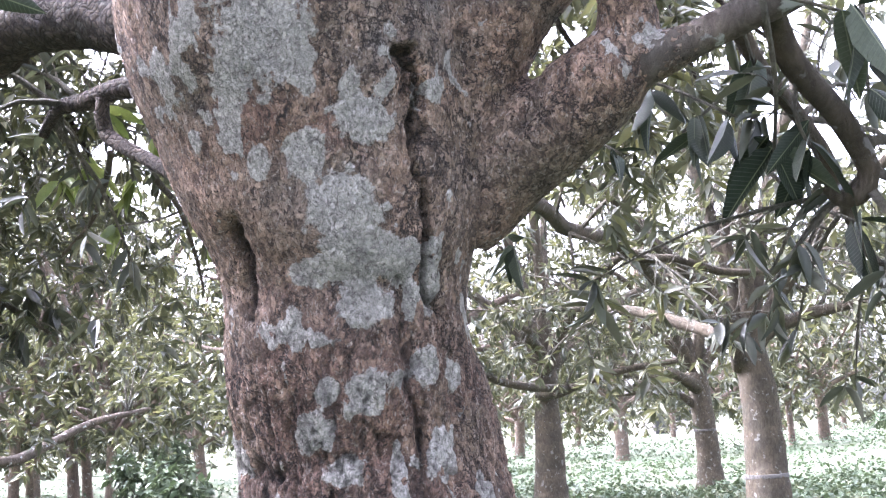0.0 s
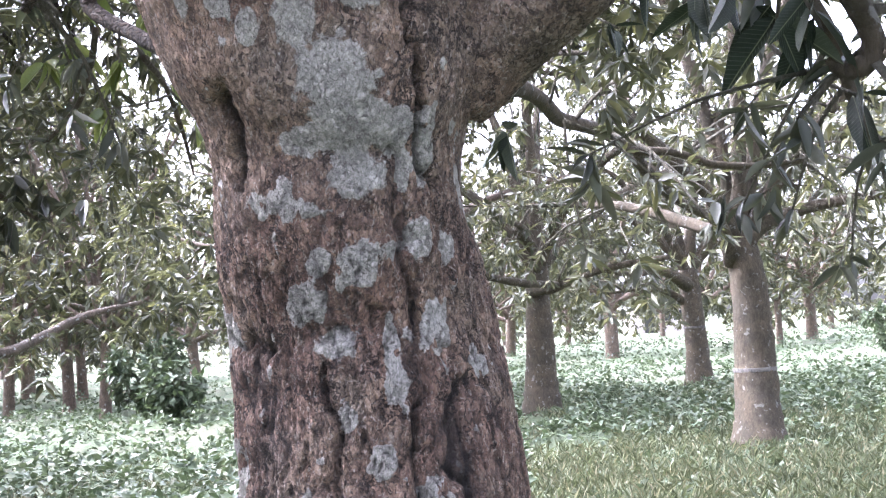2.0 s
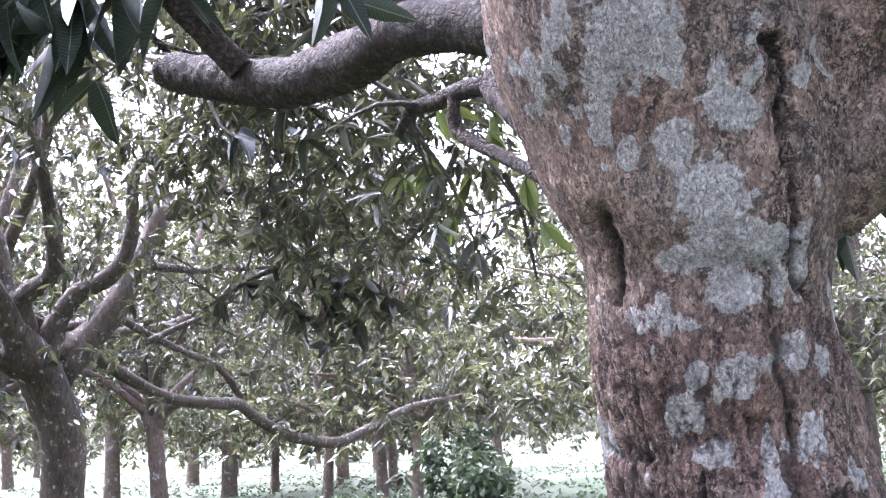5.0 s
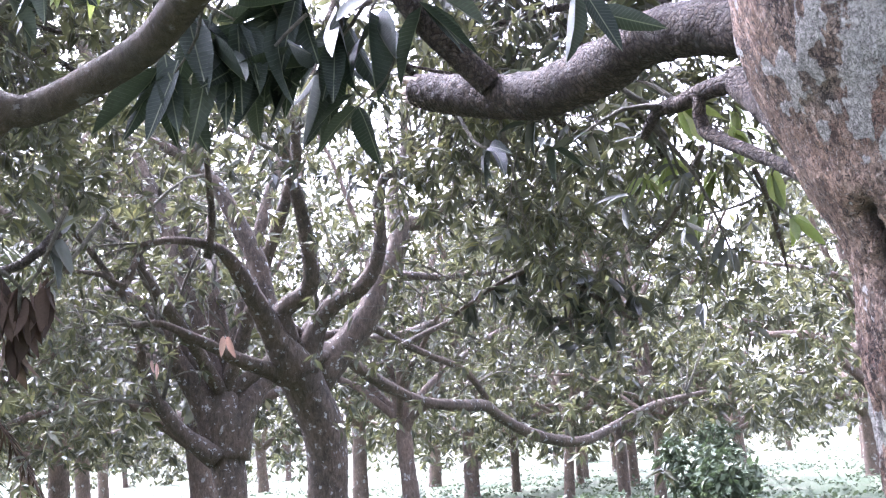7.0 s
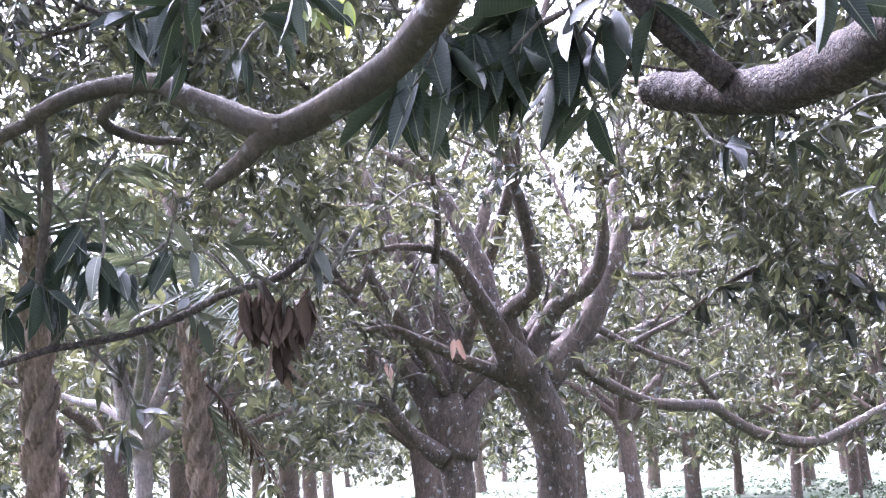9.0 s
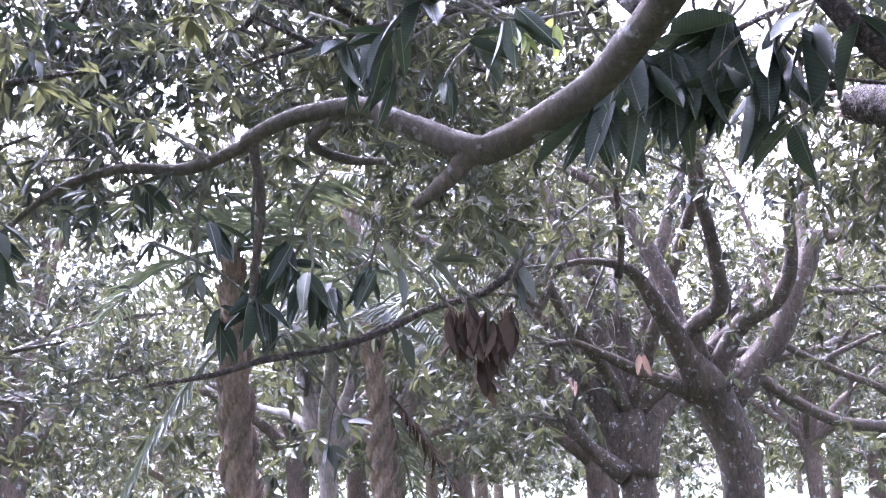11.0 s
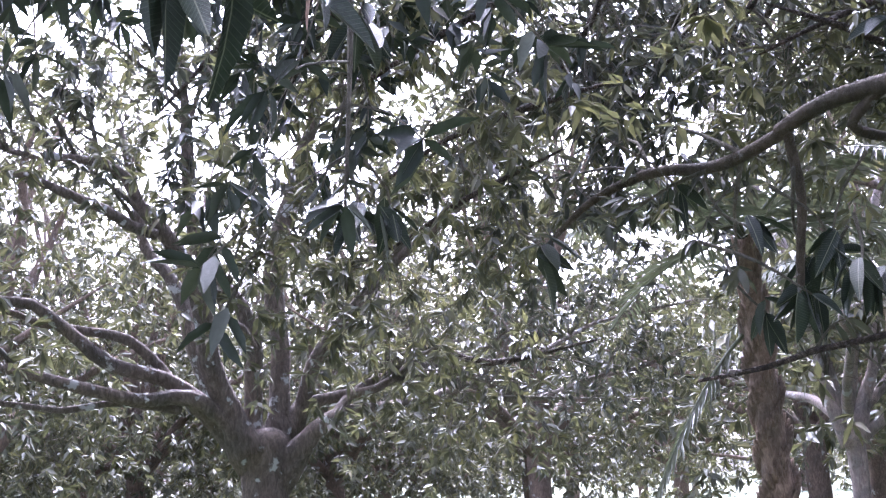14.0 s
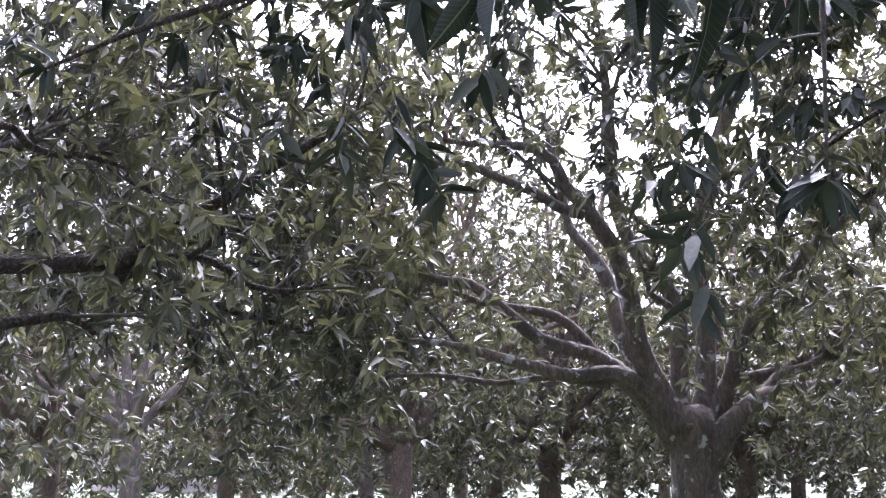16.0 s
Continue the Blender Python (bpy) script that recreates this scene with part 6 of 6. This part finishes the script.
def frond(base, way, length, g, sag, mat, parent):
    """A feather leaf: arching midrib with two rows of narrow leaflets."""
    d = unit(np.array(way, float))
    s = np.linspace(0, 1, 9)[:, None]
    c = np.array(base) + d * s * length + np.array((0, 0, -sag * length)) * s**2
    v, q, e = tube([(*p, 0.018 * (1 - 0.8 * u)) for p, u in zip(c, s[:, 0])], 5, 0.2, 0.0)
    n = 34
    t = np.linspace(0.12, 0.98, n)
    at = np.stack([np.interp(t, s[:, 0], c[:, k]) for k in range(3)], 1)
    tan = unit(np.gradient(at, axis=0))
    out = unit(np.cross(tan, (0, 0, 1.0)))
    vs, ts, off = [v], [], len(v)
    for sign in (-1, 1):
        w = unit(sign * out + 0.55 * tan + (0, 0, -0.25) + 0.12 * g.normal(size=(n, 3)))
        ln = (0.42 * np.sin(np.pi * (0.15 + 0.8 * t)) * length / 1.8)[:, None]
        side = unit(np.cross(w, (0.1, 0.2, 1.0))) * 0.013
        mid = at + w * ln * 0.45
        vs.append(np.stack([at, mid - side, at + w * ln + (0, 0, -0.05), mid + side], 1).reshape(-1, 3))
        k = off + np.arange(n) * 4
        ts += [np.stack([k, k + 1, k + 2], 1), np.stack([k, k + 2, k + 3], 1)]
        off += 4 * n
    return part("frond", mesh_of("frond", np.vstack(vs), [q, np.vstack([e] + ts)], mat), parent)


def palm(label, rows, seed, crown, dead):
    """A palm whose trunk is armoured with old leaf bases."""
    g = np.random.default_rng(seed)
    tree = thing("palm_tree", label, "palm", (rows[0][0], rows[0][1], 0))
    limb_part(rows, tree, PALM_BARK, seed, 14, 0.08, 0.08, "trunk")
    s = spline(rows, 0.045)
    wedges = []
    for k in range(0, len(s) - 2):
        for j in range(3):
            a = k * 2.4 + j * 2 * math.pi / 3
            o = np.array((math.cos(a), math.sin(a), 0))
            c, r = s[k, :3], s[k, 3]
            if c[2] > 0.2:
                k_r = r / 0.1
                wedges.append([(*(c + o * r * 0.85), 0.03 * k_r), (*(c + o * r * 1.2 + (0, 0, 0.06)), 0.022 * k_r), (*(c + o * r * 1.4 + (0, 0, 0.11)), 0.008)])
    part("scaly_sheath", mesh_of("scaly_sheath", *gather([tube(w, 4, 0.2, 0.0) for w in wedges]), PALM_BARK), tree, kind="stuff")
    top = np.array(s[-1, :3])
    for k in range(crown):
        a = k * 2.4 + g.random()
        el = 0.15 + 1.0 * g.random()
        frond(top, (math.cos(a), math.sin(a), el), 1.5 + 0.5 * g.random(), g, 0.35 + 0.3 * g.random(), FROND, tree)
    for k in range(dead):
        a = g.random() * 6.28
        p = np.array(rows[int(len(rows) * 0.55)][:3]) + (0.1 * math.cos(a), 0.1 * math.sin(a), 0.25 * g.random())
        frond(p, (math.cos(a) * 0.5, math.sin(a) * 0.5, -0.5), 1.1 + 0.3 * g.random(), g, 0.5, LEAF_DEAD if k % 2 else FROND, tree)
    at_home(tree)


PALM_BARK = bark_material("palm_bark", (0.085, 0.066, 0.050), (0.23, 0.185, 0.145), (0.40, 0.335, 0.27))
palm("tall date palm with scaly trunk and hanging dry fronds", [(-6.96, 4.53, 0.97, 0.127), (-6.99, 4.52, 1.40, 0.107), (-6.99, 4.49, 1.84, 0.099), (-6.99, 4.46, 2.24, 0.092), (-6.94, 4.40, 2.80, 0.072), (-6.91, 4.36, 3.10, 0.062)], 611, 12, 1)
palm("date palm with scaly trunk and spiky fronds", [(-8.20, 7.06, 0.56, 0.120), (-8.23, 7.08, 1.29, 0.099), (-8.25, 7.05, 1.79, 0.099), (-8.24, 7.03, 2.24, 0.089), (-8.25, 6.95, 2.74, 0.084), (-8.24, 6.91, 3.00, 0.068)], 612, 14, 2)


def shrub(label, at, size, seed):
    g = np.random.default_rng(seed)
    ob = thing("shrub", label, "shrub", at)
    stems = []
    for k in range(9):
        a = g.random() * 6.28
        stems.append([(0, 0, -0.05, 0.02), (size * 0.3 * math.cos(a), size * 0.3 * math.sin(a), size * 0.6, 0.014), (size * 0.7 * math.cos(a), size * 0.7 * math.sin(a), size * (0.8 + 0.8 * g.random()), 0.008)])
    sh, tp, wy = foliage(stems, g, 7, (0.2, 0.5), 4, (0.1, 0.3), 0.15)
    part("stem_growth", mesh_of("stem_growth", *gather([tube(s, 4, 0.3, 0.0) for s in stems + sh]), TWIG), ob, kind="stuff")
    leaves_part("foliage", whorls(tp, wy, g, COARSE, (5, 8), (0.12, 0.24), slim=1.4), WEED, ob)


shrub("bushy pale green shrub among the weeds", (-5.9, 24.0, 0), 1.0, 621)
shrub("low leafy shrub in the weeds", (-5.0, 22.6, 0), 0.6, 622)
shrub("low green bush beside the path", (13.0, 34.0, 0), 0.8, 623)


def slab(name, size, at, mat, parent, label="", turn=0.0):
    """A block with slightly rounded edges."""
    bm = bmesh.new()
    bmesh.ops.create_cube(bm, size=1.0, matrix=Matrix.LocRotScale(at, Euler((0, 0, turn)), size))
    bmesh.ops.bevel(bm, geom=bm.edges[:], offset=min(size) * 0.06, segments=2, affect="EDGES")
    me = bpy.data.meshes.new(name)
    bm.to_mesh(me)
    bm.free()
    me.materials.append(mat)
    return part(name, me, parent, label)


def farm_building(label, at, turn, width, height):
    ob = thing("farm_building", label, "building", at)
    ob.rotation_euler = (0, 0, turn)
    slab("wall", (width, 0.25, height), (0, 0, height / 2), SHED_WALL, ob)
    slab("wall", (width, 0.25, height), (0, 4.0, height / 2), SHED_WALL, ob)
    slab("wall", (0.25, 3.7, height), (-width / 2 + 0.13, 2.0, height / 2), SHED_WALL, ob)
    slab("wall", (0.25, 3.7, height), (width / 2 - 0.13, 2.0, height / 2), SHED_WALL, ob)
    slab("roof", (width + 0.8, 5.0, 0.18), (0, 2.0, height + 0.1), SHED_ROOF, ob, "grey sheet roof")
    slab("door", (0.95, 0.06, 2.0), (-width * 0.2, -0.15, 1.0), DARK_HOLE, ob, "dark wooden door")
    for k in (0.1, 0.35):
        slab("window", (0.9, 0.06, 0.9), (width * k, -0.15, 1.5), DARK_HOLE, ob, "dark window")


farm_building("small pale farm building beyond the orchard", (20.5, 108.0, 0), 0.1, 5.0, 2.3)
farm_building("pinkish rendered farm building past the last trees", (-78.0, -12.0, 0), 1.5, 12.0, 2.8)

# ---- weeds and grass ----
def ground_cover(name, label, count, region, mat, template, size, per, hang, forward, spread, seed, slim=1.0, tall=0.0):
    g = np.random.default_rng(seed)
    n = count * 5
    a, d = np.radians(region[0] + (region[1] - region[0]) * g.random(n)), region[2] * (region[3] / region[2]) ** g.random(n)
    x, y, half = -d * np.sin(a), d * np.cos(a), np.full(n, 0.5)
    lush = 0.6 * value_noise(np.stack([x * 0.35, y * 0.35, half], 1), seed) + 0.4 * value_noise(np.stack([x * 1.1, y * 1.1, half], 1), seed + 1)
    rim = np.minimum((a - math.radians(region[0])) / 0.12, (math.radians(region[1]) - a) / 0.12)
    rim = np.minimum(rim, np.minimum(np.log(d / region[2]) / 0.3, np.log(region[3] / d) / 0.3))
    keep = np.flatnonzero(lush - 0.4 * np.clip(1 - rim, 0, 1) * g.random(n) > 0.40)[:count]
    z = 0.02 + tall * np.minimum(1.0, (lush - 0.44) * 4) * g.random(n)
    pts = np.stack([x, y, z], 1)[keep]
    up = np.tile((0, 0, 1.0), (len(pts), 1)) + g.normal(size=(len(pts), 3)) * 0.25
    pts = np.array(pts)
    pts[:, 2] += size[1] * 0.6 * g.random(len(pts))
    v, q, t = whorls(pts, up, g, template, per, size, hang, spread, forward, slim)
    v[:, 2] = np.maximum(v[:, 2], 0.01)
    tagged(new(name, mesh_of(name, v, [q, t], mat)), label, "ground cover", kind="stuff")


ground_cover("weeds", "broad-leaved pale green weeds covering the orchard floor", 12000, (-4, 60, 7.0, 80), WEED, KITE, (0.05, 0.125), (4, 8), 0.3, 0.5, 0.9, 11, 1.7, 0.4)
ground_cover("weeds", "tall broad-leaved weeds beyond the grass", 8000, (-28, 3, 13.5, 80), WEED, KITE, (0.06, 0.13), (4, 8), 0.3, 0.5, 0.9, 15, 1.7, 0.5)
ground_cover("weeds", "scattered low weeds in the thin grass", 2600, (-28, 10, 4.5, 16.0), WEED, KITE, (0.04, 0.09), (4, 7), 0.3, 0.5, 0.9, 16, 1.7, 0.10)
ground_cover("weeds", "broad-leaved green weeds under the trees", 5000, (60, 112, 12, 70), WEED, KITE, (0.12, 0.24), (4, 6), 0.3, 0.5, 0.9, 12, 1.7, 0.5)
ground_cover("grass", "thin yellow-green grass between the trees", 15000, (-28, 10, 4.5, 26), GRASS, KITE, (0.05, 0.15), (4, 7), 0.3, 1.1, 0.7, 13, 0.26)
ground_cover("grass", "short dry grass beside the weeds", 4500, (0, 40, 4.5, 16), GRASS, KITE, (0.05, 0.13), (4, 7), 0.3, 1.1, 0.7, 17, 0.28)
ground_cover("weeds", "low green weeds round the foot of the old tree", 1800, (-180, 180, 0.9, 4.4), WEED, KITE, (0.05, 0.11), (4, 7), 0.3, 0.5, 0.9, 14, 1.7, 0.1)
